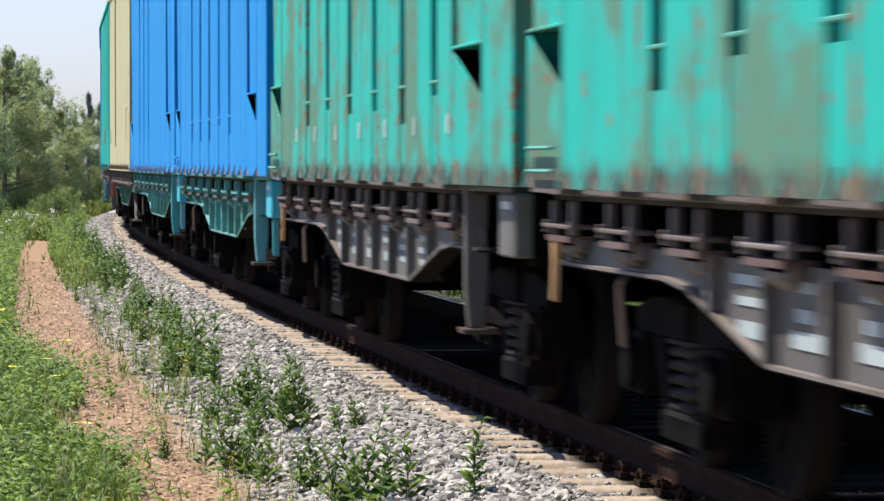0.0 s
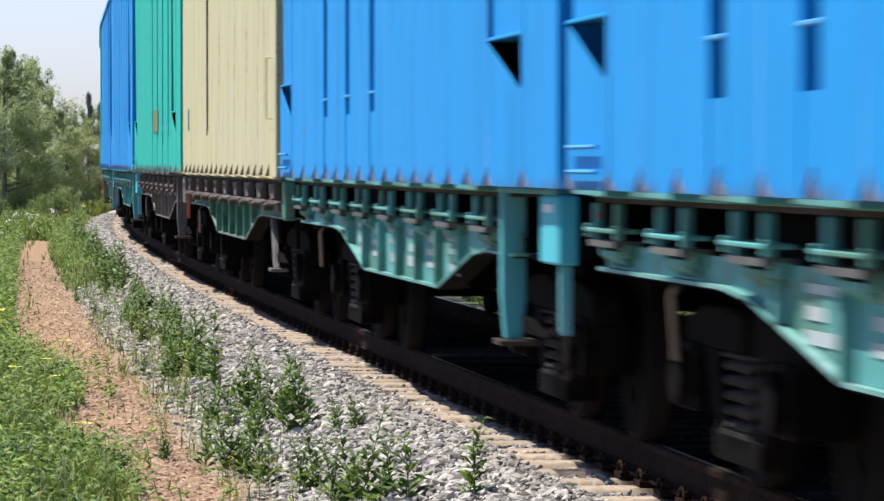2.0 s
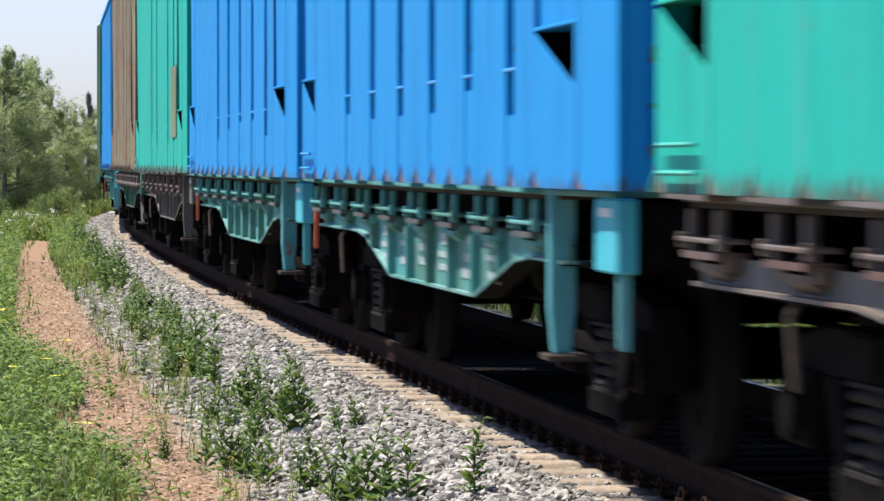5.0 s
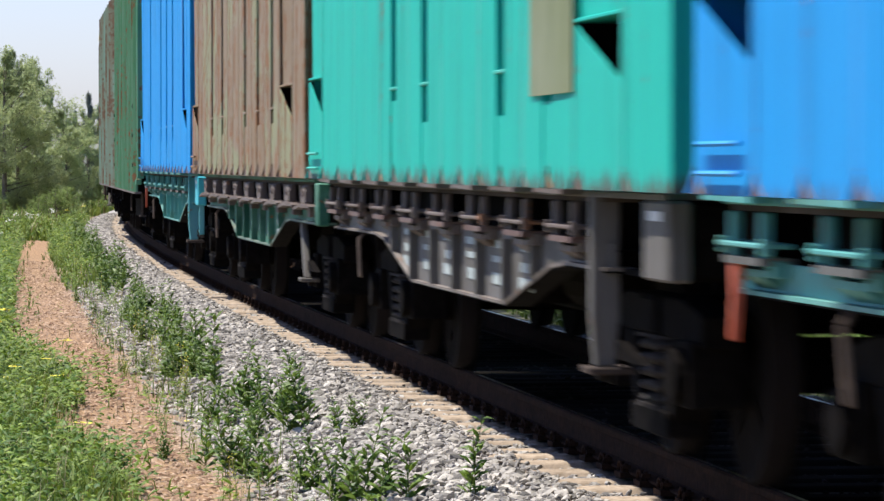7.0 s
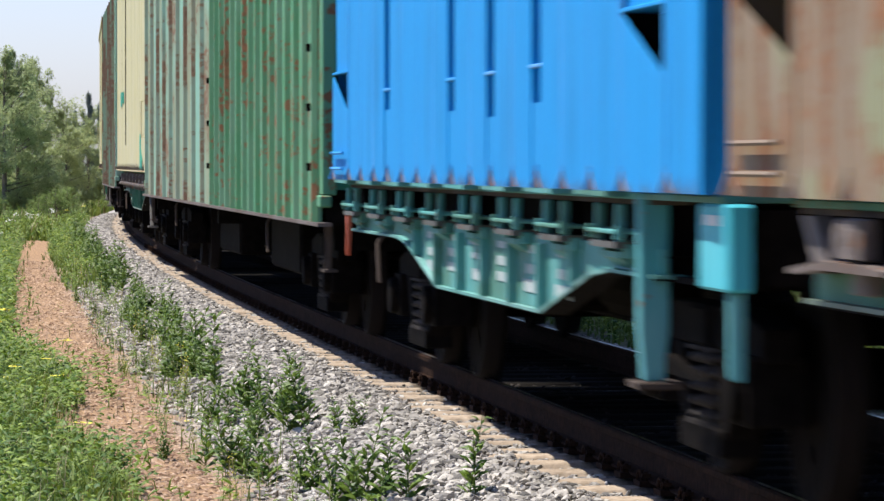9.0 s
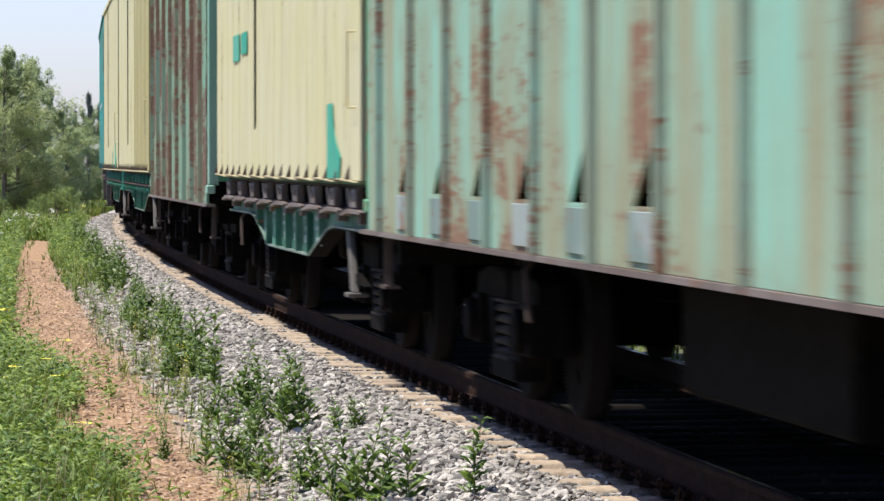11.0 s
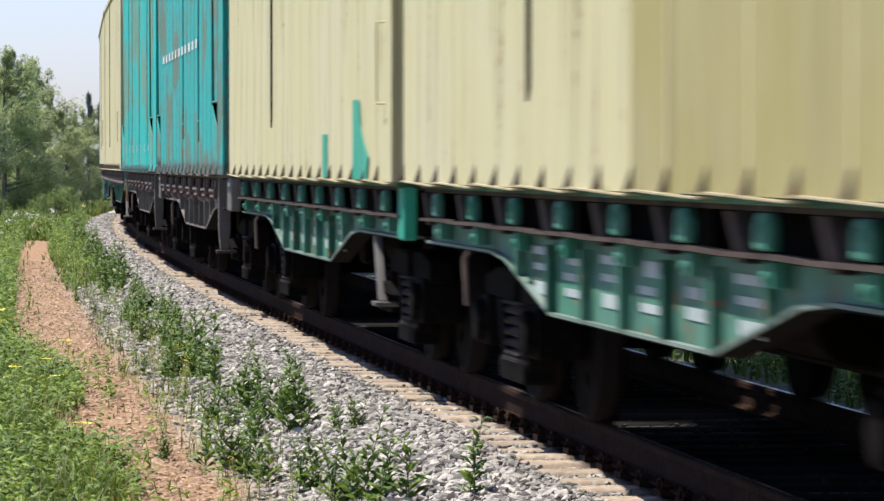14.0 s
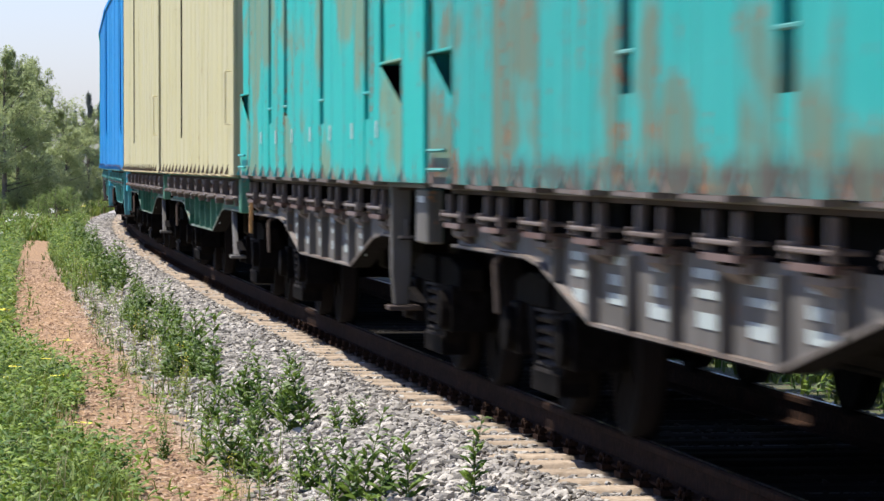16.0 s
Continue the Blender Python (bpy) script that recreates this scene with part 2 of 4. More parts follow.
RAILTOP = grainy("rail_polish", (0.42, 0.40, 0.39), (0.55, 0.54, 0.53), 6, 0.28, 1.0)
CONCRETE = grainy("sleeper_concrete", (0.24, 0.185, 0.13), (0.42, 0.335, 0.25), 16, 0.95, spec=0.04)


def oil_shade_middle(m):
    """Oil, brake dust and the train's painted shade over the sleepers' middle, ragged-edged."""
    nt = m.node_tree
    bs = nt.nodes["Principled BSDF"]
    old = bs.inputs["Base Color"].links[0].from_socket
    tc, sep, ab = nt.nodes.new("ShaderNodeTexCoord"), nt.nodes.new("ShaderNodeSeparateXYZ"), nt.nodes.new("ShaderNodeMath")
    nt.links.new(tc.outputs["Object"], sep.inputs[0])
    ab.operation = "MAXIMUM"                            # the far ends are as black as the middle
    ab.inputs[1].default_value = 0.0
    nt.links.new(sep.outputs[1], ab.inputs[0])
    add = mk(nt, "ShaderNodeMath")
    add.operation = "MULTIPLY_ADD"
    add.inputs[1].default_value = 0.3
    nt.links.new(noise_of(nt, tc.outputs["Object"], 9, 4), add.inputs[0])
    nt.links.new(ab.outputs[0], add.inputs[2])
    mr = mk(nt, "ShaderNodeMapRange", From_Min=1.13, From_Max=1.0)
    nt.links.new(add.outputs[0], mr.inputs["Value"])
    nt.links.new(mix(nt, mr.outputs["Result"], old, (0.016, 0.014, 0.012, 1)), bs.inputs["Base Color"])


oil_shade_middle(CONCRETE)
INSIDE = grainy("bare_steel_inside", (0.05, 0.04, 0.035), (0.10, 0.075, 0.06), 5, 0.9, spec=0.08)
STONE = varied("ballast_stone", (0.112, 0.103, 0.090), (0.52, 0.475, 0.41), 0.9)
LEAF = varied("weed_leaf", (0.035, 0.085, 0.012), (0.17, 0.25, 0.04), 0.5, 0.3)
LIMELEAF = varied("yellow_green_leaf", (0.16, 0.20, 0.02), (0.42, 0.42, 0.05), 0.55, 0.35)
# Stones by the rails: oil plus the train's shade put into the colour.
OILSHADED = varied("shaded_oily_stone", (0.02, 0.018, 0.016), (0.06, 0.052, 0.046), 0.95, spec=0.08)
CHIP = varied("pale_chip", (0.13, 0.062, 0.032), (0.56, 0.40, 0.27), 0.9)
HERB = varied("herb_leaf", (0.045, 0.11, 0.012), (0.25, 0.33, 0.045), 0.55, 0.3, 1.0)
GRASS = varied("grass_blade", (0.06, 0.11, 0.014), (0.18, 0.23, 0.04), 0.6, 0.3, 1.2)
STRAW = varied("dry_stem", (0.26, 0.21, 0.11), (0.42, 0.36, 0.22), 0.8)
YELLOW = varied("yellow_bloom", (0.55, 0.45, 0.03), (0.70, 0.62, 0.08), 0.7)
# Tree leaves are paled so that their colour carries the distance haze.
HAZYLEAF = varied("hazy_tree_leaf", (0.29, 0.345, 0.16), (0.49, 0.54, 0.27), 0.7, 0.65, 0.35, 0.1)
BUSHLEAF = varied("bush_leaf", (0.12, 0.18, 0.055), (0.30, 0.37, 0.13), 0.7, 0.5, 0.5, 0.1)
# Greyed needles: haze over the far spruces put into the colour.
HAZYFIR = varied("hazy_spruce_needle", (0.22, 0.255, 0.22), (0.34, 0.37, 0.32), 0.8, 0.4, 0.35, 0.05)
BARK = grainy("bark", (0.10, 0.08, 0.06), (0.22, 0.19, 0.16), 6, 0.9)
WHITE = grainy("white_post_paint", (0.7, 0.7, 0.68), (0.8, 0.8, 0.78), 9, 0.6)
PETAL = varied("white_petal", (0.75, 0.75, 0.72), (0.82, 0.82, 0.8), 0.7)


def ground_material():
    """Gravel by the line, a worn sandy path, soil and low green further out; the bands follow the line's own coordinate."""
    m, nt, bs = nodes_of("ground")
    uv = nt.nodes.new("ShaderNodeUVMap")
    sep = nt.nodes.new("ShaderNodeSeparateXYZ")
    nt.links.new(uv.outputs[0], sep.inputs[0])
    v = coords(nt, (1, 1, 1), "Object", False)
    wob, fine, mid = noise_of(nt, v, 1.1, 4), noise_of(nt, v, 22, 5, 0.7), noise_of(nt, v, 3.5, 5)
    add = mk(nt, "ShaderNodeMath")
    add.operation = "MULTIPLY_ADD"
    add.inputs[1].default_value = 0.9
    nt.links.new(wob, add.inputs[0])
    nt.links.new(sep.outputs[1], add.inputs[2])
    o = add.outputs[0]                                   # offset + about 0.45
    cell = mk(nt, "ShaderNodeTexVoronoi", Scale=22.0)
    nt.links.new(v, cell.inputs["Vector"])
    gravel = mix(nt, ramp(nt, cell.outputs["Color"], 0.2, 0.8), (0.13, 0.12, 0.11, 1), (0.41, 0.38, 0.345, 1))
    sand = mix(nt, ramp(nt, fine, 0.35, 0.68), (0.11, 0.060, 0.028, 1), (0.40, 0.245, 0.125, 1))
    soil = mix(nt, ramp(nt, mid, 0.4, 0.62), (0.055, 0.085, 0.02, 1), (0.16, 0.13, 0.06, 1))
    def step(lo, hi):
        mr = mk(nt, "ShaderNodeMapRange", From_Min=lo, From_Max=hi)
        nt.links.new(o, mr.inputs["Value"])
        return mr.outputs["Result"]
    col = mix(nt, step(2.62, 3.15), gravel, sand)
    col = mix(nt, step(3.95, 4.15), col, soil)
    oil_shade = mk(nt, "ShaderNodeMapRange", From_Min=1.75, From_Max=1.25)      # oil, brake dust and the train's shade painted between the rails
    nt.links.new(o, oil_shade.inputs["Value"])
    col = mix(nt, oil_shade.outputs["Result"], col, (0.03, 0.027, 0.024, 1))
    neg = mk(nt, "ShaderNodeMapRange", From_Min=-2.6, From_Max=-2.2)
    nt.links.new(o, neg.inputs["Value"])
    col = mix(nt, neg.outputs["Result"], soil, col)
    nt.links.new(col, bs.inputs["Base Color"])
    bs.inputs["Roughness"].default_value = 0.95
    bump(nt, bs, fine, 0.6, 0.02)
    return m


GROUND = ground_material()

# ---- the ground and the track ----
GROUND_Z = -0.56


def height_at(o):
    """Cross section of the bed: ballast shoulder, slope, level ground."""
    a = abs(o)
    if a < 1.18:
        return -0.235
    if a < 1.28:
        return -0.235 + (a - 1.18) / 0.10 * 0.03
    if a < 1.70:
        return -0.205 - (a - 1.28) / 0.42 * 0.045
    if a < 2.35:
        return -0.25 + (a - 1.70) / 0.65 * (GROUND_Z + 0.25)
    return GROUND_Z


def rough_at(s, o):
    return 0.05 * noise.noise((s * 0.35, o * 0.8, 0.0)) * min(1.0, max(0.0, (abs(o) - 2.4) * 2)) + 0.012 * noise.noise((s * 6, o * 6, 3.0))


def build_ground():
    ss = [-300, -150, -60, -20, 0, 6] + [10 + 0.4 * i for i in range(150)] + [70 + 1.5 * i for i in range(60)] + [165, 190, 230, 300, 400, 550, 750, 1000]
    oo = [-700, -300, -120, -50, -20, -10, -6, -4, -3, -2.6, -2.35, -2.05, -1.75, -1.3, -0.9, 0, 0.9, 1.18, 1.23, 1.28, 1.4, 1.6, 1.7, 1.9, 2.05, 2.2, 2.35, 2.5, 2.7, 2.9, 3.1, 3.3, 3.5, 3.7, 3.9, 4.2, 4.6, 5.2, 6, 8, 12, 20, 40, 90, 200, 500]
    bm = bmesh.new()
    uv = bm.loops.layers.uv.new("UVMap")
    grid = [[bm.verts.new(on_track(s, o, height_at(o) + rough_at(s, o))) for o in oo] for s in ss]
    for i in range(len(ss) - 1):
        for j in range(len(oo) - 1):
            f = bm.faces.new((grid[i][j], grid[i][j + 1], grid[i + 1][j + 1], grid[i + 1][j]))
            for loop, (a, b) in zip(f.loops, ((i, j), (i, j + 1), (i + 1, j + 1), (i + 1, j))):
                loop[uv].uv = (ss[a], oo[b])
    ob = new("ground", finish(bm, "ground", GROUND, smooth=True))
    return tagged(ob, "gravel shoulder, worn sandy footpath and grassy soil", "ground", kind="structure")


build_ground()

RAIL = [(-0.075, -0.18), (0.075, -0.18), (0.075, -0.168), (0.012, -0.145), (0.010, -0.05), (0.036, -0.038), (0.037, -0.010), (0.028, -0.002), (0.012, 0.0), (-0.012, 0.0), (-0.028, -0.002), (-0.037, -0.010), (-0.036, -0.038), (-0.010, -0.05), (-0.012, -0.145), (-0.075, -0.168)]


def build_track():
    track = tagged(new("railway_track"), "rusty steel rails on concrete sleepers in grey ballast", "railway track", kind="structure")
    for o in (0.797, -0.797):
        bm = bmesh.new()
        rings = []
        for i in range(121):
            s = -30 + i * 2.0
            rings.append([bm.verts.new(on_track(s, o + y, z)) for y, z in RAIL])
        n = len(RAIL)
        for a, b in zip(rings, rings[1:]):
            for k in range(n):
                f = bm.faces.new((a[k], a[(k + 1) % n], b[(k + 1) % n], b[k]))
                f.material_index = 1 if k == 8 else 0
        me = finish(bm, "rail", RAILRUST)
        me.materials.append(RAILTOP)
        piece("rail", me, track)

    def sleeper(bm):
        prof = [(-0.16, -0.36), (0.16, -0.36), (0.15, -0.235), (0.105, -0.19), (-0.105, -0.19), (-0.15, -0.235)]
        prism(bm, prof, -1.36, 1.36, "y")
        for v in bm.verts:                               # the ends slope down
            if abs(v.co.y) > 1.3 and v.co.z > -0.3:
                v.co.z -= 0.02
    sl = shared("sleeper", CONCRETE, sleeper, 0.012)

    def clip(bm):
        for d in (-0.055, 0.055):
            rod(bm, (d, 0.0, -0.195), (d, 0.0, -0.125), 0.012, 6)
            box(bm, d - 0.022, d + 0.022, -0.022, 0.022, -0.155, -0.135)
        box(bm, -0.09, 0.09, -0.075, 0.035, -0.20, -0.172)
        for i in range(8):                               # the spring hoop beside the rail foot
            a, b = math.pi * i / 8, math.pi * (i + 1) / 8
            rod(bm, (0.06 * math.cos(a), 0.02, -0.17 + 0.05 * math.sin(a)), (0.06 * math.cos(b), 0.02, -0.17 + 0.05 * math.sin(b)), 0.009, 5)
    cl = shared("rail_fastening", RAILRUST, clip)
    first = 27.165 - 0.5435 * 40
    rnd = random.Random(5)
    for i in range(215):
        s = first + 0.5435 * i
        m = Matrix.Translation(on_track(s, 0, rnd.uniform(-0.008, 0.008))) @ pose(0, 0, 0, 0, 0, turn_at(s) + rnd.uniform(-0.5, 0.5))
        ob = piece("sleeper", sl, track)
        ob.matrix_basis = m
        if s < 75:
            for o, flip in ((0.885, 0), (-0.885, 180)):
                ob = piece("rail_fastening", cl, track)
                ob.matrix_basis = Matrix.Translation(on_track(s, o)) @ pose(0, 0, 0, 0, 0, turn_at(s) + flip)


build_track()


def stone_mesh(seed, size):
    r = random.Random(seed)
    bm = bmesh.new()
    bmesh.ops.create_icosphere(bm, subdivisions=1, radius=1.0)
    k = Vector((r.uniform(0.95, 1.75), r.uniform(0.75, 1.25), r.uniform(0.55, 0.95)))
    cuts = [Vector((r.gauss(0, 1), r.gauss(0, 1), r.gauss(0, 1))).normalized() for _ in range(8)]
    for v in bm.verts:
        for c in cuts:                                   # broken flat faces
            d = v.co.dot(c)
            if d > 0.46:
                v.co -= c * (d - 0.46)
        v.co = Vector((v.co.x * k.x, v.co.y * k.y, v.co.z * k.z)) * size
    return finish(bm, "ballast_stone", STONE)


def build_ballast():
    rnd = np.random.RandomState(3)
    kinds = [stone_mesh(i, 1.0) for i in range(8)]
    shapes = []
    for me in kinds:
        co = np.empty(len(me.vertices) * 3)
        me.vertices.foreach_get("co", co)
        fa = np.array([p.vertices[:] for p in me.polygons])
        shapes.append((co.reshape(-1, 3), fa))
    bed = tagged(new("ballast_stones"), "crushed grey granite ballast stones beside the rails", "ballast", kind="stuff")
    heaps = {"clean": ([], [], [0]), "oily_shaded": ([], [], [0])}
    single = 0
    for s0, s1, lo, hi, dens, big in ((11, 34, 0.95, 3.0, 600, 0.031), (34, 60, 0.95, 2.9, 430, 0.033), (60, 125, 0.95, 2.5, 210, 0.040), (12, 40, -2.2, 0.95, 120, 0.028)):
        n = int((s1 - s0) * (hi - lo) * dens)
        ss, oo = rnd.uniform(s0, s1, n), rnd.uniform(lo, hi, n)
        for s, o in zip(ss, oo):
            if o > 2.1 and rnd.rand() < 0.25 + (o - 2.1) * 1.5:
                continue
            slot = ((s - 27.165) / 0.5435 + 0.5) % 1.0 - 0.5
            z = height_at(o) + rough_at(s, o)
            if abs(slot) < 0.27 and abs(o) < 1.34:
                if rnd.rand() > (0.004 if o < 1.17 else 0.12 + (o - 1.17) * 4):
                    continue
                z = -0.215 if o < 1.17 else z
            size = big * (0.45 + 0.9 * rnd.rand() ** 1.6)
            if abs(o) < 1.36:                            # packed lower between the sleepers
                size *= 0.75
            co, fa = shapes[rnd.randint(8)]
            a, b = rnd.uniform(0, 6.283), rnd.uniform(-0.8, 0.8)
            p = on_track(s, o, z + size * 0.35)
            if single < 300 and 18 < s < 24 and 1.45 < o < 2.0 and rnd.rand() < 0.25:
                ob = piece("ballast_stone", kinds[single % 8], bed)
                ob.location, ob.rotation_euler, ob.scale = p, (b, b * 0.5, a), (size, size, size)
                single += 1
                continue
            ca, sa, cb, sb = math.cos(a), math.sin(a), math.cos(b), math.sin(b)
            rot = np.array([[ca, -sa * cb, sa * sb], [sa, ca * cb, -ca * sb], [0, sb, cb]])
            vs, fs, base = heaps["oily_shaded" if -1.2 < o < 0.86 + 0.07 * rnd.randn() else "clean"]
            vs.append(co @ rot.T * size + np.array(p))
            fs.append(fa + base[0])
            base[0] += len(co)
    for name, mat in (("clean", STONE), ("oily_shaded", OILSHADED)):
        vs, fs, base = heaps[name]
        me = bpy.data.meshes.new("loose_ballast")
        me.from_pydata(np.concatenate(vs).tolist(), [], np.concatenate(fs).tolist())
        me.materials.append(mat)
        tagged(piece("loose_ballast", me, bed), kind="stuff")


build_ballast()

# ---- wagons: local x runs along the line away from the camera, y to the camera side, z up from the rail tops ----
HALF, SIDE, DECK, TOP = 6.7, 1.50, 1.28, 4.55
WAGONS = []


def wheelset(bm):
    rod(bm, (0, -1.1, 0), (0, 1.1, 0), 0.085, 10)
    for sg in (-1, 1):
        rod(bm, (0, sg * 0.735, 0), (0, sg * 0.765, 0), 0.505, 28)
        rod(bm, (0, sg * 0.765, 0), (0, sg * 0.864, 0), 0.455, 28, 0.450)
        rod(bm, (0, sg * 0.865, 0), (0, sg * 0.90, 0), 0.15, 14)
        for k in range(4):                               # ribs of the wheel disc
            a = k * math.pi / 2
            box(bm, 0.26 * math.cos(a) - 0.03, 0.26 * math.cos(a) + 0.03, sg * 0.86, sg * 0.875, 0.26 * math.sin(a) - 0.03, 0.26 * math.sin(a) + 0.03)


def side_frame(bm):
    """Cast side frame of a two-axle bogie, with its window and axle boxes."""
    y0, y1 = 0.96, 1.12
    prism(bm, [(-1.15, 0.60), (-1.15, 0.74), (-0.7, 0.80), (0.7, 0.80), (1.15, 0.74), (1.15, 0.60), (0.72, 0.62), (-0.72, 0.62)], y0, y1)
    prism(bm, [(-0.72, 0.62), (-0.5, 0.62), (-0.30, 0.28), (-0.42, 0.22)], y0, y1)
    prism(bm, [(0.72, 0.62), (0.42, 0.22), (0.30, 0.28), (0.5, 0.62)], y0, y1)
    box(bm, -0.44, 0.44, y0, y1 + 0.02, 0.17, 0.29)
    for sg in (-1, 1):
        box(bm, sg * 0.925 - 0.16, sg * 0.925 + 0.16, y0 - 0.05, y1 + 0.04, 0.34, 0.63)
        rod(bm, (sg * 0.925, y1, 0.478), (sg * 0.925, y1 + 0.10, 0.478), 0.125, 12)


def wheel_tyre(bm):
    """Rolling band of a wheel with its flange, an open ring."""
    prof = [(0.735, 0.44), (0.735, 0.500), (0.748, 0.507), (0.762, 0.500), (0.772, 0.481), (0.868, 0.473), (0.870, 0.44)]
    rings = [[bm.verts.new((r * math.cos(k * math.tau / 36), y, r * math.sin(k * math.tau / 36))) for y, r in prof] for k in range(36)]
    for a, b in zip(rings, rings[1:] + rings[:1]):
        for k in range(len(prof)):
            n = (k + 1) % len(prof)
            bm.faces.new((a[k], a[n], b[n], b[k]))


def spring(bm):
    """A pair of wound coil springs with their seats."""
    for x in (-0.14, 0.14):
        pts = [Vector((x + 0.085 * math.cos(k * math.tau / 10), 1.05 + 0.085 * math.sin(k * math.tau / 10), 0.305 + 0.0062 * k)) for k in range(48)]
        rings = []
        for p in pts:
            out = Vector((p.x - x, p.y - 1.05, 0)).normalized()
            rings.append([bm.verts.new(p + (out * math.cos(c) + Vector((0, 0, 1)) * math.sin(c)) * 0.019) for c in (0.0, 1.2566, 2.5133, 3.7699, 5.0265)])
        for a, b in zip(rings, rings[1:]):
            for k in range(5):
                bm.faces.new((a[k], a[(k + 1) % 5], b[(k + 1) % 5], b[k]))
        rod(bm, (x, 1.05, 0.285), (x, 1.05, 0.305), 0.115, 12)
        rod(bm, (x, 1.05, 0.605), (x, 1.05, 0.622), 0.115, 12)


LOW = [(-4.0, 0.93), (-3.5, 0.90), (-2.0, 0.668), (2.0, 0.668), (3.5, 0.90), (4.0, 0.93), (HALF, 0.93)]


def belly(near):
    """Web of the fish-belly side sill, from its near end."""
    def build(bm):
        prism(bm, [(near, 0.93)] + LOW + [(HALF, 1.035), (near, 1.035)], 1.325, 1.345)
    return build


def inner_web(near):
    """Backing further in above the straps; its black paints the shade between brackets."""
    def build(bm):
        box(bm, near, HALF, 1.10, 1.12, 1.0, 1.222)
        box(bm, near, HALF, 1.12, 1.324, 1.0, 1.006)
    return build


def belly_flange(near):
    """Lower flange, one bent strip."""
    line = [(near, 0.93)] + LOW
    return lambda bm: prism(bm, [(x, z - 0.001) for x, z in line] + [(x, z - 0.017) for x, z in line][::-1], 1.24, 1.385)


def flange_grime_shade(near):
    """Black strip under the lower flange: grime and painted underside shade."""
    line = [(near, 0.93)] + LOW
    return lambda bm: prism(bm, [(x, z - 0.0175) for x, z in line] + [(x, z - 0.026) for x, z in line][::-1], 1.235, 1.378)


def top_flange(near):
    return lambda bm: box(bm, near, HALF, 1.22, 1.39, 1.223, 1.245)


def belly_z(x):
    a = abs(x)
    return 0.668 if a < 2.0 else (0.668 + (a - 2.0) / 1.5 * 0.232 if a < 3.5 else 0.92)


def cheek(bm):
    box(bm, -0.04, 0.04, 1.40, 1.438, 1.035, 1.222)
    box(bm, -0.055, 0.055, 1.346, 1.405, 0.985, 1.05)


def bracket(bm):
    """Strap of a stake bracket; its cheeks and foot are pieces of their own."""
    box(bm, -0.37, 0.37, 1.34, 1.468, 1.092, 1.112)
    for x in (-0.36, 0.34):
        box(bm, x - 0.02, x + 0.02, 1.42, 1.462, 1.066, 1.130)


def lower_strap(bm):
    box(bm, -0.31, 0.31, 1.32, 1.455, 1.030, 1.058)


def bracket_foot(bm):
    prism(bm, [(1.345, 0.94), (1.415, 0.985), (1.415, 1.012), (1.345, 1.012)], -0.20, 0.20, "x")


def socket(bm):
    """Closed stake socket."""
    box(bm, -0.22, 0.12, 1.405, 1.452, 1.085, 1.221)
    box(bm, -0.13, 0.05, 1.345, 1.425, 0.97, 1.08)


def ear_socket(bm):
    """Narrow ear with a clamp below the strap."""
    prism(bm, [(-0.11, 1.085), (0.11, 1.085), (0.11, 1.18), (0.07, 1.221), (-0.07, 1.221), (-0.11, 1.18)], 1.41, 1.452)
    box(bm, -0.06, 0.05, 1.36, 1.43, 0.95, 1.05)
    rod(bm, (0.0, 1.43, 0.99), (0.0, 1.452, 0.99), 0.025, 6)


def ear_face(bm):
    prism(bm, [(-0.09, 1.095), (0.09, 1.095), (0.09, 1.175), (0.05, 1.21), (-0.05, 1.21), (-0.09, 1.175)], 1.4525, 1.458)
    rod(bm, (0.0, 1.455, 1.17), (0.0, 1.47, 1.17), 0.022, 8)


def long_strap(bm):
    """Strap along the sockets."""
    prism(bm, [(-0.75, 1.05), (-0.75, 1.072), (-0.14, 1.078), (0.74, 1.068), (0.74, 1.05), (-0.14, 1.055)], 1.40, 1.448)


def socket_face(bm):
    prism(bm, [(-0.22, 1.09), (0.12, 1.09), (0.12, 1.175), (0.07, 1.215), (-0.17, 1.215), (-0.22, 1.175)], 1.4525, 1.466)
    rod(bm, (-0.05, 1.46, 1.16), (-0.05, 1.478, 1.16), 0.03, 8)


def slant_strap(bm):
    prism(bm, [(0.36, 1.03), (0.50, 1.03), (0.72, 1.22), (0.58, 1.22)], 1.345, 1.435)


def socket_shelf(bm):
    prism(bm, [(-0.60, 1.045), (-0.60, 1.06), (-0.30, 1.075), (0.30, 1.075), (0.74, 1.04), (0.74, 1.02), (0.30, 1.045), (-0.30, 1.045)], 1.345, 1.478)


def drip_flap(bm):
    """Slanting flap plate at the foot of a cream wall sheet."""
    prism(bm, [(-0.72, 1.262), (-0.72, 1.270), (0.72, 1.292), (0.72, 1.284)], SIDE - 0.04, SIDE + 0.028)


def stiffener(z0):
    def build(bm):
        box(bm, -0.03, 0.03, 1.345, 1.40, z0, 0.999)
    return build


def end_post(bm):
    """Long step hanger near the wagon's end."""
    prism(bm, [(1.30, DECK), (1.43, DECK), (1.43, 0.70), (1.41, 0.48), (1.32, 0.48), (1.30, 0.70)], -0.05, 0.05, "x")


def slant_post(bm):
    """Leaning step hanger with a folded foot."""
    prism(bm, [(0.10, 0.915), (0.25, 0.915), (-0.06, 0.46), (-0.22, 0.46)], 1.31, 1.36)
    box(bm, -0.24, -0.04, 1.24, 1.40, 0.425, 0.459)


def step_tread(bm):
    box(bm, -0.09, 0.14, 1.24, 1.45, 0.447, 0.478)


def step_brace(bm):
    prism(bm, [(-0.10, 0.52), (-0.75, 0.52), (-0.10, 0.60)], 1.28, 1.33)


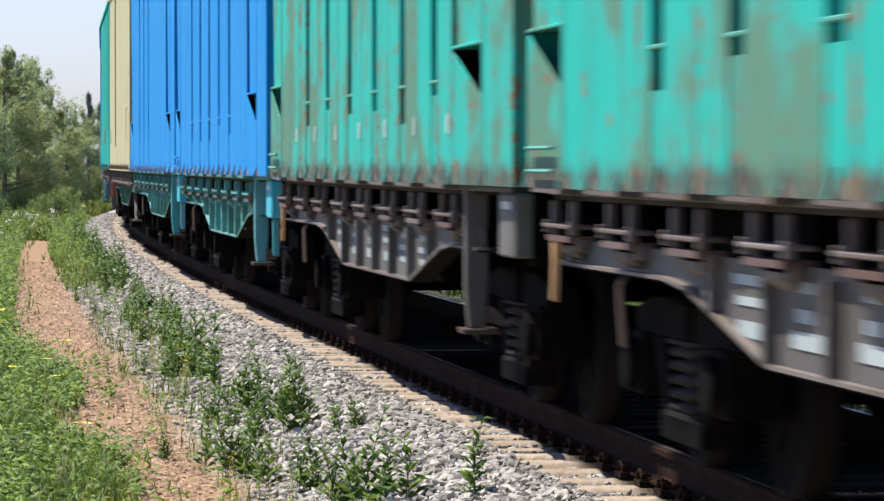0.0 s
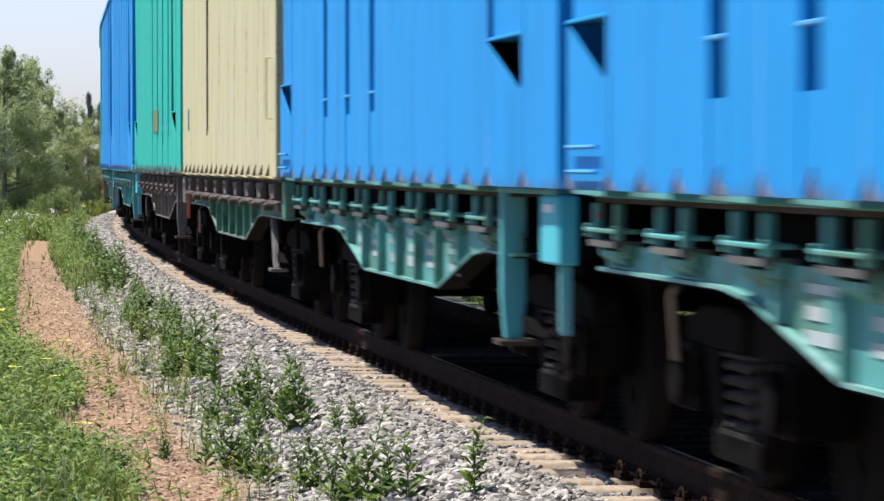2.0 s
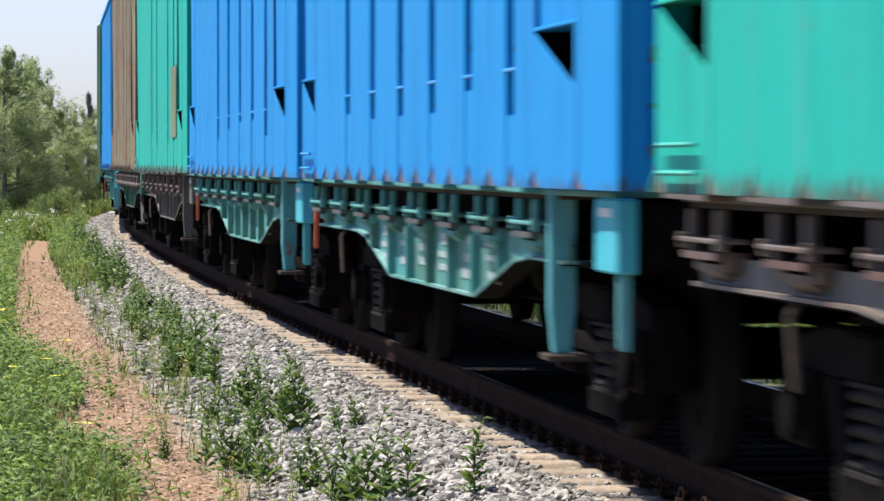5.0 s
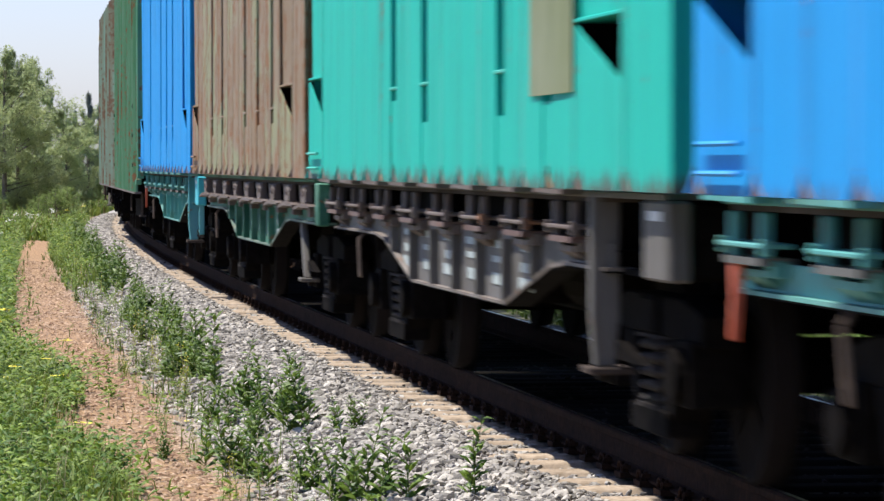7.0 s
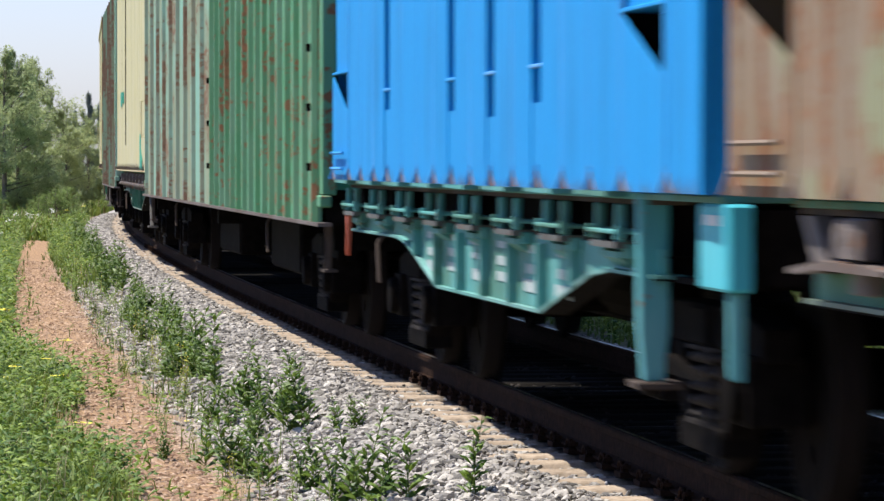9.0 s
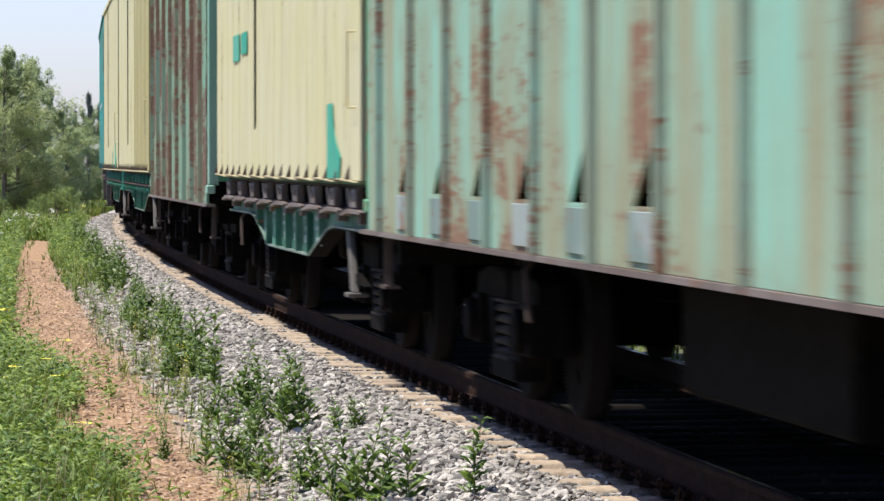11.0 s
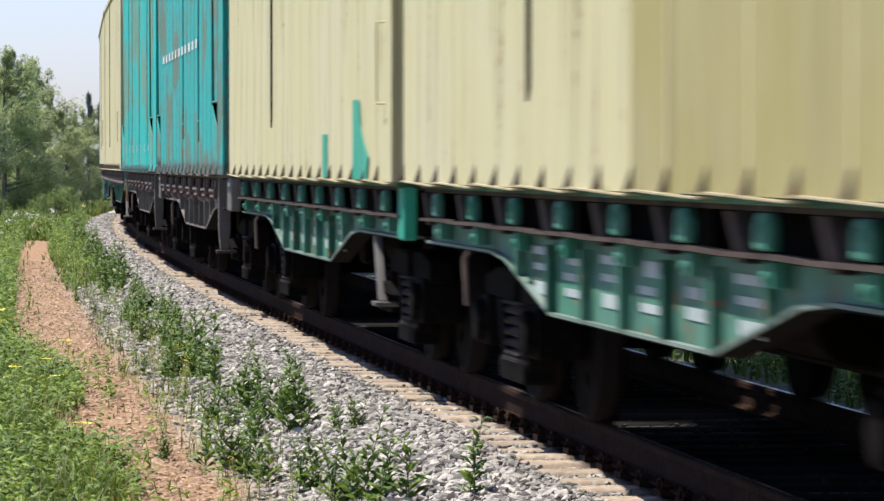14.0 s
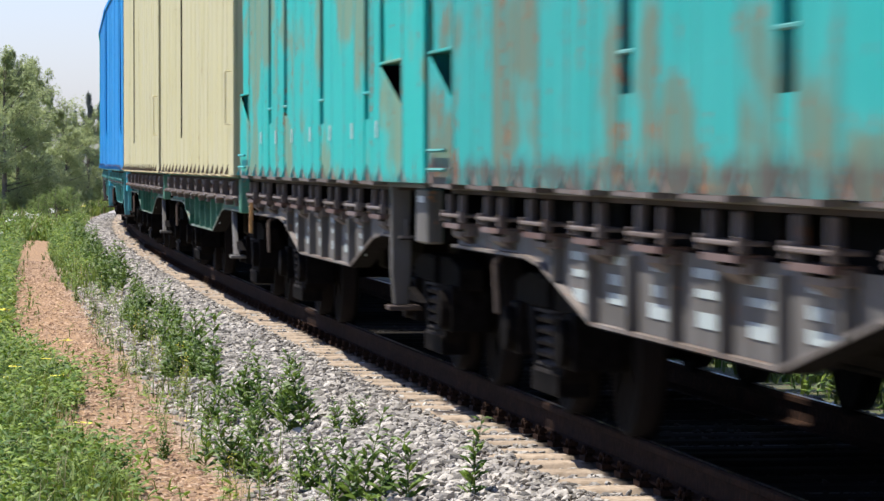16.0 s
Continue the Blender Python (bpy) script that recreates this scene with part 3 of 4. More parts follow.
def corner_plate(bm):
    """End of the headstock, boxed in."""
    box(bm, -0.30, 0.26, 1.32, 1.42, 0.91, 1.244)


def grab(bm):
    """Flat uncoupling lever hanging at the corner."""
    prism(bm, [(-0.07, 0.99), (0.05, 0.99), (0.02, 0.86), (0.06, 0.70), (0.01, 0.69), (-0.03, 0.84)], 1.42, 1.45)


def hook(bm):
    rod(bm, (0, 1.36, 0.92), (0.0, 1.40, 0.86), 0.016, 6)
    rod(bm, (0.0, 1.40, 0.86), (-0.1, 1.40, 0.60), 0.016, 6)


def under_frame(bm):
    box(bm, -HALF, HALF, -0.22, 0.22, 0.80, 1.22)


def coupler(bm):
    prism(bm, [(0, 0.88), (0.35, 0.88), (0.55, 0.84), (0.55, 1.24), (0.35, 1.16), (0, 1.16)], -0.16, 0.16)
    rod(bm, (0.28, -0.3, 0.8), (0.28, 0.3, 0.8), 0.03, 6)


def gusset(bm):
    """Small fin at the foot of a rib."""
    prism(bm, [(SIDE - 0.002, 1.285), (SIDE + 0.04, 1.285), (SIDE + 0.03, 1.31), (SIDE - 0.002, 1.40)], -0.018, 0.0, "x")


def foot_plate(bm):
    """Rusted doubling plate behind a fin, running out to a point."""
    prism(bm, [(-0.13, 1.283), (0.10, 1.283), (0.05, 1.315), (-0.005, 1.385), (-0.04, 1.33)], SIDE - 0.001, SIDE + 0.0075)


def panel(w, z0, z1, flare=0.0, rib=0.006):
    """A wall sheet w wide with one rolled rib at its near edge."""
    def build(bm):
        prism(bm, [(SIDE - 0.03, z0), (SIDE + flare, z0), (SIDE + flare * 0.1, z0 + 0.16), (SIDE, z1), (SIDE - 0.03, z1)], -w / 2, w / 2, "x")
        prism(bm, [(-w / 2, SIDE), (-w / 2 + 0.05, SIDE + rib), (-w / 2 + 0.13, SIDE + rib), (-w / 2 + 0.17, SIDE)], z0 + (0.17 if flare else 0.0), z1, "z")
    return build


def recess(w):
    """Sheet under a ledge, its upper edge cut on a slant so that a dark three-cornered pocket is left open."""
    def build(bm):
        prism(bm, [(w / 2, DECK), (-w / 2, DECK), (-w / 2, 1.74), (w / 2 - 0.04, 2.02), (w / 2, 2.02)], SIDE - 0.006, SIDE)
    return build


def pocket_back(w):
    return lambda bm: box(bm, -w / 2, w / 2, SIDE - 0.27, SIDE - 0.25, 1.60, 2.03)


def recess_ledge(w):
    return lambda bm: box(bm, -w / 2 - 0.02, w / 2 + 0.02, SIDE - 0.28, SIDE + 0.002, 2.031, 2.050)


def recess_upper(w):
    """The sheet above the ledge, leaning inwards a little."""
    return lambda bm: prism(bm, [(SIDE - 0.045, 2.052), (SIDE - 0.03, 2.052), (SIDE - 0.01, TOP), (SIDE - 0.025, TOP)], -w / 2, w / 2, "x")


def recess_jamb(w):
    return lambda bm: box(bm, -w / 2 - 0.05, -w / 2, SIDE - 0.25, SIDE + 0.004, DECK, TOP)


def seam(bm):
    """Welded cover strip over the joint of two sheets."""
    prism(bm, [(-0.024, SIDE - 0.004), (-0.016, SIDE + 0.004), (0.016, SIDE + 0.004), (0.024, SIDE - 0.004)], DECK + 0.004, TOP - 0.004, "z")


def thin_seam(bm):
    prism(bm, [(-0.014, SIDE - 0.004), (-0.009, SIDE + 0.003), (0.009, SIDE + 0.003), (0.014, SIDE - 0.004)], DECK + 0.004, TOP - 0.004, "z")


def ledge(bm):
    box(bm, -0.17, 0.17, SIDE - 0.03, SIDE + 0.008, 1.856, 1.876)


def label_bars(seed, w, h):
    """Unreadable stencilled lines as plain bars."""
    def build(bm):
        r = random.Random(seed)
        z = h / 2
        while z > -h / 2 + 0.03:
            t = r.uniform(0.03, 0.07)
            a = r.choice((0.0, 0.0, 0.3))
            box(bm, -w / 2 + w * a, -w / 2 + w * r.uniform(0.72, 1.0), 1.346, 1.350, z - t, z)
            z -= t + r.uniform(0.03, 0.06)
    return build


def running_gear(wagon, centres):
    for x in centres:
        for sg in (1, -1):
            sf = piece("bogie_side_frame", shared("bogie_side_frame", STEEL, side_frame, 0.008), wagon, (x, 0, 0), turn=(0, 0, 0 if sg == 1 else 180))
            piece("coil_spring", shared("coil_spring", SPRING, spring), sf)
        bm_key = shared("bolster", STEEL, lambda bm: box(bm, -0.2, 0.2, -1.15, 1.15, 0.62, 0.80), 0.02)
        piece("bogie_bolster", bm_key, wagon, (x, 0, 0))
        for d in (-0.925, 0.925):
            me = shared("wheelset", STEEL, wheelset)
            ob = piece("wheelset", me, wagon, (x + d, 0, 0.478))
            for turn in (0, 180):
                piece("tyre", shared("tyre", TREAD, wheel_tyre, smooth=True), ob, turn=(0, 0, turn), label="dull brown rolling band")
            WHEELS.append((ob, x + d))


WHEELS = []


def chassis(wagon, frame_mat, bracket_mat, step_mat, style, r, levers, seed_green=False):
    for sg in (1, -1):
        near = -5.1 if style == "bracket" else -HALF
        sill = piece("side_sill", shared(("side_sill", near), frame_mat, belly(near)), wagon, turn=(0, 0, 0 if sg == 1 else 180))
        piece("lower_flange", shared(("lower_flange", near), DUSTY[frame_mat.name], belly_flange(near)), sill)
        piece("flange_crust", shared(("flange_crust", near), STEEL, flange_grime_shade(near)), sill, label="black strip of grime and painted underside shade")
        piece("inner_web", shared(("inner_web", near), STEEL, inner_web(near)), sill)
        # Dark steel instead of frame paint: the shade on the top flange, as colour.
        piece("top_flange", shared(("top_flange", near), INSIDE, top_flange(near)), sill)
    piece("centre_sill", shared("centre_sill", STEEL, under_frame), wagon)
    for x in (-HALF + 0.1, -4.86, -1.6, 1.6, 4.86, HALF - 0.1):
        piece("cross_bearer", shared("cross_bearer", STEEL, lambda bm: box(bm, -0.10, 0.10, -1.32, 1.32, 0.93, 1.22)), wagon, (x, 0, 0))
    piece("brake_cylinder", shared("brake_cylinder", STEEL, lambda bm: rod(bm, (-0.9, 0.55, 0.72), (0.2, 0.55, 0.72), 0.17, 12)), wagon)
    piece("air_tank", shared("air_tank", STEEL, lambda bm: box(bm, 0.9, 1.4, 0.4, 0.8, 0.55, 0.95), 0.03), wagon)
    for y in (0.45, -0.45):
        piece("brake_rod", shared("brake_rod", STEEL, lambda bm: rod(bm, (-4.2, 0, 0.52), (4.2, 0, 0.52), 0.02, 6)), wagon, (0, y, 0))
    piece("deck", shared("deck", frame_mat, lambda bm: box(bm, -HALF, HALF, -1.42, 1.42, 1.246, 1.275), 0.004), wagon)
    for i in range(8 if style == "bracket" else 9):
        x = (-4.25 if style == "bracket" else -6.2) + i * 1.5
        if style == "bracket":
            sb = piece("stake_bracket", shared("bracket", bracket_mat, bracket, 0.005), wagon, (x, 0, 0))
            for d in (-0.26, 0.26):
                piece("cheek", shared("cheek", bracket_mat, cheek, 0.006), sb, (d, 0, 0))
            piece("lower_strap", shared("lower_strap", STRAP if bracket_mat is TEAL else REDRUST, lower_strap), sb)
            piece("head_plate", shared("head_plate", bracket_mat, lambda bm: prism(bm, [(-0.42, 1.256), (0.42, 1.263), (0.42, 1.279), (-0.42, 1.279)], 1.40, SIDE + 0.014)), sb)
            piece("foot", shared("bracket_foot", bracket_mat, bracket_foot), sb)
        else:
            face = EARGREEN if seed_green else bracket_mat
            sb = piece("stake_socket", shared("ear_socket" if seed_green else "socket", EARGREEN if seed_green else bracket_mat, ear_socket if seed_green else socket, 0.006), wagon, (x, 0, 0))
            piece("face_plate", shared("ear_face" if seed_green else "socket_face", face, ear_face if seed_green else socket_face), sb)
            piece("slant_strap", shared("slant_strap", INSIDE if seed_green else bracket_mat, slant_strap), sb)
            piece("shelf", shared("long_strap" if seed_green else "socket_shelf", INSIDE if seed_green else bracket_mat, long_strap if seed_green else socket_shelf), sb)
    for i in range(7):
        x = -3.0 + i * 1.0
        z0 = round(belly_z(x) + 0.002, 3)
        piece("sill_stiffener", shared(("sill_stiffener", z0), frame_mat, stiffener(z0)), wagon, (x, 0, 0))
    for i in range(6):
        x = -2.5 + i * 1.0
        h = 0.26
        piece("stencil_marking", shared(("stencil_marking", r.randint(0, 5)), STENCIL, label_bars(r.randint(0, 5), 0.54, h)), wagon, (x, 0, 0.85), "white stencilled lines")
    if style == "bracket":
        step = piece("end_step", shared("end_step", POSTBLUE if step_mat is TEALLIGHT else step_mat, end_post, 0.008), wagon, (-4.98, 0, 0))
        piece("tread", shared("step_tread", INSIDE, step_tread, 0.005), step)
    else:
        step = piece("end_step", shared("slant_step", step_mat, slant_post, 0.008), wagon, (-5.0, 0, 0))
    piece("brace", shared("step_brace", STEEL, step_brace), step)
    if style == "bracket":
        piece("corner_plate", shared("corner_plate", step_mat, corner_plate, 0.012), wagon, (-6.5, 0, 0))
        piece("plate_marking", shared("plate_marking", MARK, lambda bm: box(bm, -0.16, 0.12, 1.4205, 1.425, 1.16, 1.20)), wagon, (-6.5, 0, 0), "small white stencilled line")
        if step_mat is TEALLIGHT:
            piece("corner_hanger", shared("corner_hanger", POSTBLUE, lambda bm: prism(bm, [(-0.025, 0.909), (0.025, 0.909), (0.015, 0.60), (-0.025, 0.57)], 1.34, 1.40), 0.006), wagon, (-6.72, 0, 0))
        piece("side_step", shared("side_step", STEEL, lambda bm: box(bm, -0.7, 0.5, 1.0, 1.30, 0.90, 0.925)), wagon, (-5.6, 0, 0))
    else:
        piece("corner_plate", shared("narrow_corner_plate", SOCKETGREEN if seed_green else frame_mat, lambda bm: box(bm, -0.14, 0.14, 1.34, 1.43, 0.91, 1.244), 0.012), wagon, (-6.98, 0, 0))
    piece("air_hose_hook", shared("air_hose_hook", INSIDE, hook), wagon, (4.9, 0, 0))
    if levers:
        piece("uncoupling_lever", shared("uncoupling_lever", levers, grab), wagon, (6.42, 0, 0.05))
    for sg in (0, 180):
        piece("coupler", shared("coupler", STEEL, coupler, 0.01), wagon, (HALF if sg == 0 else -HALF, 0, 0), turn=(0, 0, sg))
    running_gear(wagon, (-4.86, 4.86))


def flat_wagon(name, label, panel_mat, frame_mat, bracket_mat, step_mat, style, seed, levers=None, slots=0.6, patch=None, wall=None, green_faces=False, ticks=False, shift=0.0, trim=0.0, reach=0.0, ladder=False, lettered=False):
    """Flat wagon with high sheet walls for carrying timber."""
    r = random.Random(seed)
    wagon = tagged(new(name), label, "freight wagon", "wagons of the train")
    chassis(wagon, frame_mat, bracket_mat, step_mat, style, r, levers, green_faces)
    cream = panel_mat is BEIGE
    n = 9 if cream else 10
    far_end, near_end = (6.9 + reach, -7.1) if cream else (6.88 + shift + reach, -7.3 + shift + trim)
    edges = [near_end + k * (far_end - near_end) / n for k in range(n + 1)] if cream else [shift + e for e in [-7.3 + trim, -6.2 + trim * 0.4, -4.95] + [-4.95 + 1.54 * k for k in range(1, 7)] + [5.83 + reach, 6.88 + reach]]
    open_bays = [k for k in range(2, 8) if slots and r.random() < slots]
    for i in range(n):
        w, x = edges[i + 1] - edges[i], (edges[i] + edges[i + 1]) / 2
        mat = panel_mat
        if wall and i in wall:
            mat = wall[i]
        if cream:
            half = shared(("wall_panel", "cream", round(w, 2)), mat, panel(w / 2 - 0.004, DECK, TOP, 0.0, 0.007))
            for d in (-w / 4, w / 4):
                piece("wall_panel", half, wagon, (x + d, 0, 0))
                piece("gusset", shared("gusset", RUSTY, gusset), wagon, (x + d + w / 4 - 0.02, 0, 0))
            piece("seam_strip", shared("thin_seam_strip", WORN[panel_mat.name], thin_seam), wagon, (x, 0, 0))
            piece("drip_flap", shared("drip_flap", FLAP, drip_flap), wagon, (x, 0, 0))
            continue
        if i in (1, n - 1):
            rp = piece("recessed_panel", shared(("recessed_panel", round(w, 2)), mat, recess(w)), wagon, (x, 0, 0))
            piece("ledge", shared(("recess_ledge", round(w, 2)), mat, recess_ledge(w), 0.004), rp)
            # Black pocket walls paint the three-cornered shadow below the ledge.
            piece("pocket_back", shared(("pocket_back", round(w, 2)), STEEL, pocket_back(w)), rp, label="pocket wall blackened for the shade inside")
            piece("pocket_side", shared(("pocket_side", round(w, 2)), STEEL, lambda bm: box(bm, w / 2 - 0.03, w / 2 - 0.01, SIDE - 0.25, SIDE - 0.013, 1.60, 2.03)), rp, label="pocket wall blackened for the shade inside")
            piece("upper_sheet", shared(("recess_upper", round(w, 2)), mat, recess_upper(w)), rp)
            if i == n - 1:
                for z in (1.36, 1.47):
                    piece("rung", shared(("rung", round(w, 2)), WORN[panel_mat.name], lambda bm: rod(bm, (-w / 2 + 0.14, SIDE + 0.03, 0), (w / 2 - 0.2, SIDE + 0.03, 0), 0.012, 6)), rp, (0, 0, z))
            piece("jamb", shared(("recess_jamb", round(w, 2)), mat, recess_jamb(w)), rp)
        elif i in open_bays:
            for d in (-0.455, 0.455):
                piece("wall_panel", shared(("wall_panel", "beside slot"), mat, panel(0.618, DECK, TOP, 0.0, 0.004)), wagon, (x + d, 0, 0))
            foot = 1.64 + 0.05 * r.randint(0, 3)
            piece("slot_foot", shared(("slot_foot", round(foot, 2)), mat, lambda bm: box(bm, -0.145, 0.145, SIDE - 0.026, SIDE - 0.006, DECK, foot)), wagon, (x, 0, 0))
            piece("slot_ledge", shared("slot_ledge", WORN[panel_mat.name], ledge, 0.005), wagon, (x, 0, 0))
        else:
            piece("wall_panel", shared(("wall_panel", round(w, 2)), mat, panel(w - 0.012, DECK, TOP)), wagon, (x, 0, 0))
        if 0 < i:
            piece("seam_strip", shared("seam_strip", WORN[panel_mat.name], seam), wagon, (edges[i], 0, 0))
        if 1 < i < n - 1 and i not in open_bays:
            piece("seam_strip", shared("thin_seam_strip", WORN[panel_mat.name], thin_seam), wagon, (x + r.uniform(-0.05, 0.05), 0, 0))
        gs = piece("gusset", shared("gusset", WORN[panel_mat.name], gusset), wagon, (x + w / 2 - 0.03, 0, 0))
        piece("foot_plate", shared("foot_plate", FOOTRUST, foot_plate), gs, label="rusted foot plate")
        if 1 < i < n - 1:
            gs = piece("gusset", shared("gusset", WORN[panel_mat.name], gusset), wagon, (x - 0.02, 0, 0))
            piece("foot_plate", shared("foot_plate", FOOTRUST, foot_plate), gs, label="rusted foot plate")
        r.random()
    if ticks:
        for i in range(2, 9):
            piece("reflector_tick", shared("reflector_tick", MARK, lambda bm: box(bm, -0.03, 0.03, SIDE + 0.007, SIDE + 0.012, -0.055, 0.055)), wagon, (edges[i] + 0.09, 0, 1.62), "small white tick")
    if lettered:                                         # a worn line of large letters, as plain bars
        for k in range(11):
            me = shared(("letter_bar", k % 3), MARK, lambda bm: box(bm, -0.12 - 0.03 * (k % 3), 0.14, SIDE + 0.006, SIDE + 0.011, -0.05, 0.05))
            piece("letter_bar", me, wagon, (-2.4 + 0.72 * k, 0, 2.74), "faded white bar")
    if cream:
        def handrail(bm):
            pts = [(0.0, 1.78), (0.07, 1.78), (0.07, 2.3), (0.0, 2.3)]
            for (xa, za), (xb, zb) in zip(pts, pts[1:]):
                rod(bm, (xa, SIDE + 0.05, za), (xb, SIDE + 0.05, zb), 0.009, 6)
            for z in (1.78, 2.3):
                rod(bm, (0.0, SIDE, z), (0.0, SIDE + 0.05, z), 0.009, 6)
        piece("handrail", shared("handrail", WORN["cream_paint"], handrail), wagon, (near_end + 0.35, 0, 0))
    if cream:                                            # a black strip drawn for the gap left open beside one sheet
        piece("tarpaulin_strap", shared("tarpaulin_strap", STEEL, lambda bm: prism(bm, [(-0.05, 1.78), (0.05, 1.70), (0.09, TOP), (-0.09, TOP)], SIDE + 0.002, SIDE + 0.012)), wagon, (1.87, 0, 0), "dark strip standing for an open gap in the wall")
    # the wall of the other side, with its own slots, and the two ends
    for i in range(n):
        a, b = edges[i], edges[i + 1]
        m, low = (a + b) / 2, 1.72 if slots and 2 <= i <= 7 and not cream else TOP
        piece("far_sheet", shared(("far_sheet", round(b - a, 3), low), panel_mat, lambda bm: box(bm, (a - b) / 2, (b - a) / 2, -SIDE, -SIDE + 0.02, DECK, low)), wagon, (m, 0, 0))
        if low < TOP:
            for d in (-0.48, 0.48):
                piece("far_sheet", shared(("far_sheet", "high"), panel_mat, lambda bm: box(bm, -0.20, 0.20, -SIDE, -SIDE + 0.01, 1.722, TOP)), wagon, (m + d, 0, 0))
    for sg in (-1, 1):
        xe = (far_end if sg > 0 else near_end) - sg * 0.03
        open_end = not cream and (r.random() < 0.4 or (ladder and sg < 0))
        if open_end:
            for y0, y1 in ((1.37, 1.465), (-1.465, -1.37)):
                piece("end_board", shared(("end_board", y0), panel_mat, lambda bm: box(bm, -0.02, 0.02, y0, y1, DECK, TOP)), wagon, (xe, 0, 0))
            for z in (1.45, 1.85, 2.3, 2.9, 3.6, 4.4):
                piece("end_rung", shared("end_rung", panel_mat, lambda bm: box(bm, -0.02, 0.02, -1.37, 1.37, -0.025, 0.025)), wagon, (xe, 0, z))
            piece("end_sheet", shared("end_sheet", panel_mat, lambda bm: box(bm, -0.015, 0.015, -1.37, 1.37, DECK, 1.42)), wagon, (xe, 0, 0))
        else:
            ew = piece("end_wall", shared("end_wall", panel_mat, lambda bm: box(bm, -0.02, 0.02, -1.465, 1.465, DECK, TOP)), wagon, (xe, 0, 0))
            for k in range(6):
                piece("end_rib", shared("end_rib", panel_mat, lambda bm: box(bm, -0.05, 0.05, -0.04, 0.04, DECK, TOP), 0.008), ew, (0, -1.25 + k * 0.5, 0))
    rim = bmesh.new()
    for y in (SIDE - 0.02, -SIDE + 0.02):
        box(rim, near_end, far_end, y - 0.05, y + 0.05, TOP, TOP + 0.07)
    part("top_rail", rim, panel_mat, wagon)
    if patch:
        for (x, z, pw, ph, mat) in patch:
            bm = bmesh.new()
            a, b, lo, hi = x - pw / 2, x + pw / 2, z - ph / 2, z + ph / 2
            if ph > 0.5 and mat is SOCKETGREEN:          # bare triangular piece with a hollow slope
                prism(bm, [(b, lo), (b, hi), (x + 0.12 * pw, hi), (x + 0.02 * pw, z + 0.10), (x - 0.18 * pw, z - 0.02), (a, z - 0.12), (a + 0.1 * pw, lo)], SIDE + 0.008, SIDE + 0.014)
            else:
                box(bm, a, b, SIDE + 0.008, SIDE + 0.014, lo, hi)
            part("paint_patch", bm, mat, wagon, "repair plate of another paint")
    return wagon


def box_wagon(name, label, mat, half, centres, notches, seed, mats=None):
    """Covered wagon with ribbed sheet walls down to a low sill."""
    r = random.Random(seed)
    wagon = tagged(new(name), label, "freight wagon", "wagons of the train")
    low = 0.96
    n = round(2 * half / 0.8)
    w = 2 * half / n
    for i in range(n):
        x = -half + (i + 0.5) * w
        m = (mats or {}).get(i, mat)
        if i in notches:
            def cut(bm):
                box(bm, -w / 2, w / 2, 1.47, SIDE, low, 1.22)
                prism(bm, [(-w / 2, 1.22), (-w / 2 + 0.14, 1.22), (-w / 2 + 0.14, 1.62), (w / 2 - 0.06, 1.22), (w / 2, 1.22), (w / 2, TOP), (-w / 2, TOP)], 1.485, SIDE)
            piece("wall_sheet", shared(("wall_sheet", "notched", round(w, 3)), m, cut), wagon, (x, 0, 0))
            piece("door_plate", shared("door_plate", PLATE, lambda bm: box(bm, -0.32, 0.32, SIDE + 0.003, SIDE + 0.012, 0.99, 1.2), 0.003), wagon, (x + 0.08, 0, 0), "pale plate with worn lines")
        else:
            def sheet(bm):
                box(bm, -w / 2, w / 2, 1.47, SIDE, low, TOP)
            piece("wall_sheet", shared(("wall_sheet", "whole", round(w, 3)), m, sheet), wagon, (x, 0, 0))
    for i in [k for k in range(n) if k % 2 or (mats or {}).get(k, mat) is BOXGREEN]:
        piece("wall_rib", shared(("wall_rib", i > 15), WORN[(mats or {}).get(i, mat).name], lambda bm: prism(bm, [(0.0, SIDE), (0.03, SIDE + 0.045), (0.09, SIDE + 0.045), (0.12, SIDE)], low, TOP, "z")), wagon, (-half + i * w, 0, 0))
        for k in range(4):
            if half > 10 and i in (0, n // 2 - 2) and k < 3:
                piece("tie_ring", shared("tie_ring", STEEL, lambda bm: prism(bm, [(0, 0), (0.07, 0), (0, -0.06)], SIDE, SIDE + 0.05)), wagon, (-half + (i + 0.5) * w, 0, 1.4 + k * 0.45))
    bm = bmesh.new()
    box(bm, -half, half, -SIDE, -1.47, low, TOP)
    part("far_wall", bm, mat, wagon)
    for sg in (-1, 1):
        ew = piece("end_wall", shared("box_end_wall", DOORGREEN, lambda bm: box(bm, -0.03, 0.03, -1.46, 1.46, 1.2, TOP)), wagon, (sg * half, 0, 0))
        piece("end_sill", shared("end_sill", STEEL, lambda bm: box(bm, -0.02, 0.02, -1.44, 1.44, low, 1.199)), ew, label="near-black end sill")
        for k in range(5):
            piece("end_rib", shared("box_end_rib", DOORGREEN, lambda bm: box(bm, -0.07, 0.07, -0.05, 0.05, 1.2, TOP), 0.008), ew, (0, -1.2 + k * 0.6, 0))
        bm = bmesh.new()
        box(bm, sg * (half + 0.031), sg * (half + 0.22), 1.38, 1.49, 1.16, TOP)
        box(bm, sg * (half + 0.031), sg * (half + 0.24), 1.42, 1.51, 1.07, 1.16)
        part("corner_column", bm, PALEGREEN if mat is BOXRUST else mat, wagon, "pale green corner column" if mat is BOXRUST else "", bevel=0.01)
        bm = bmesh.new()
        box(bm, sg * (half + 0.031), sg * (half + 0.26), -1.37, 1.37, 2.38, 2.46)
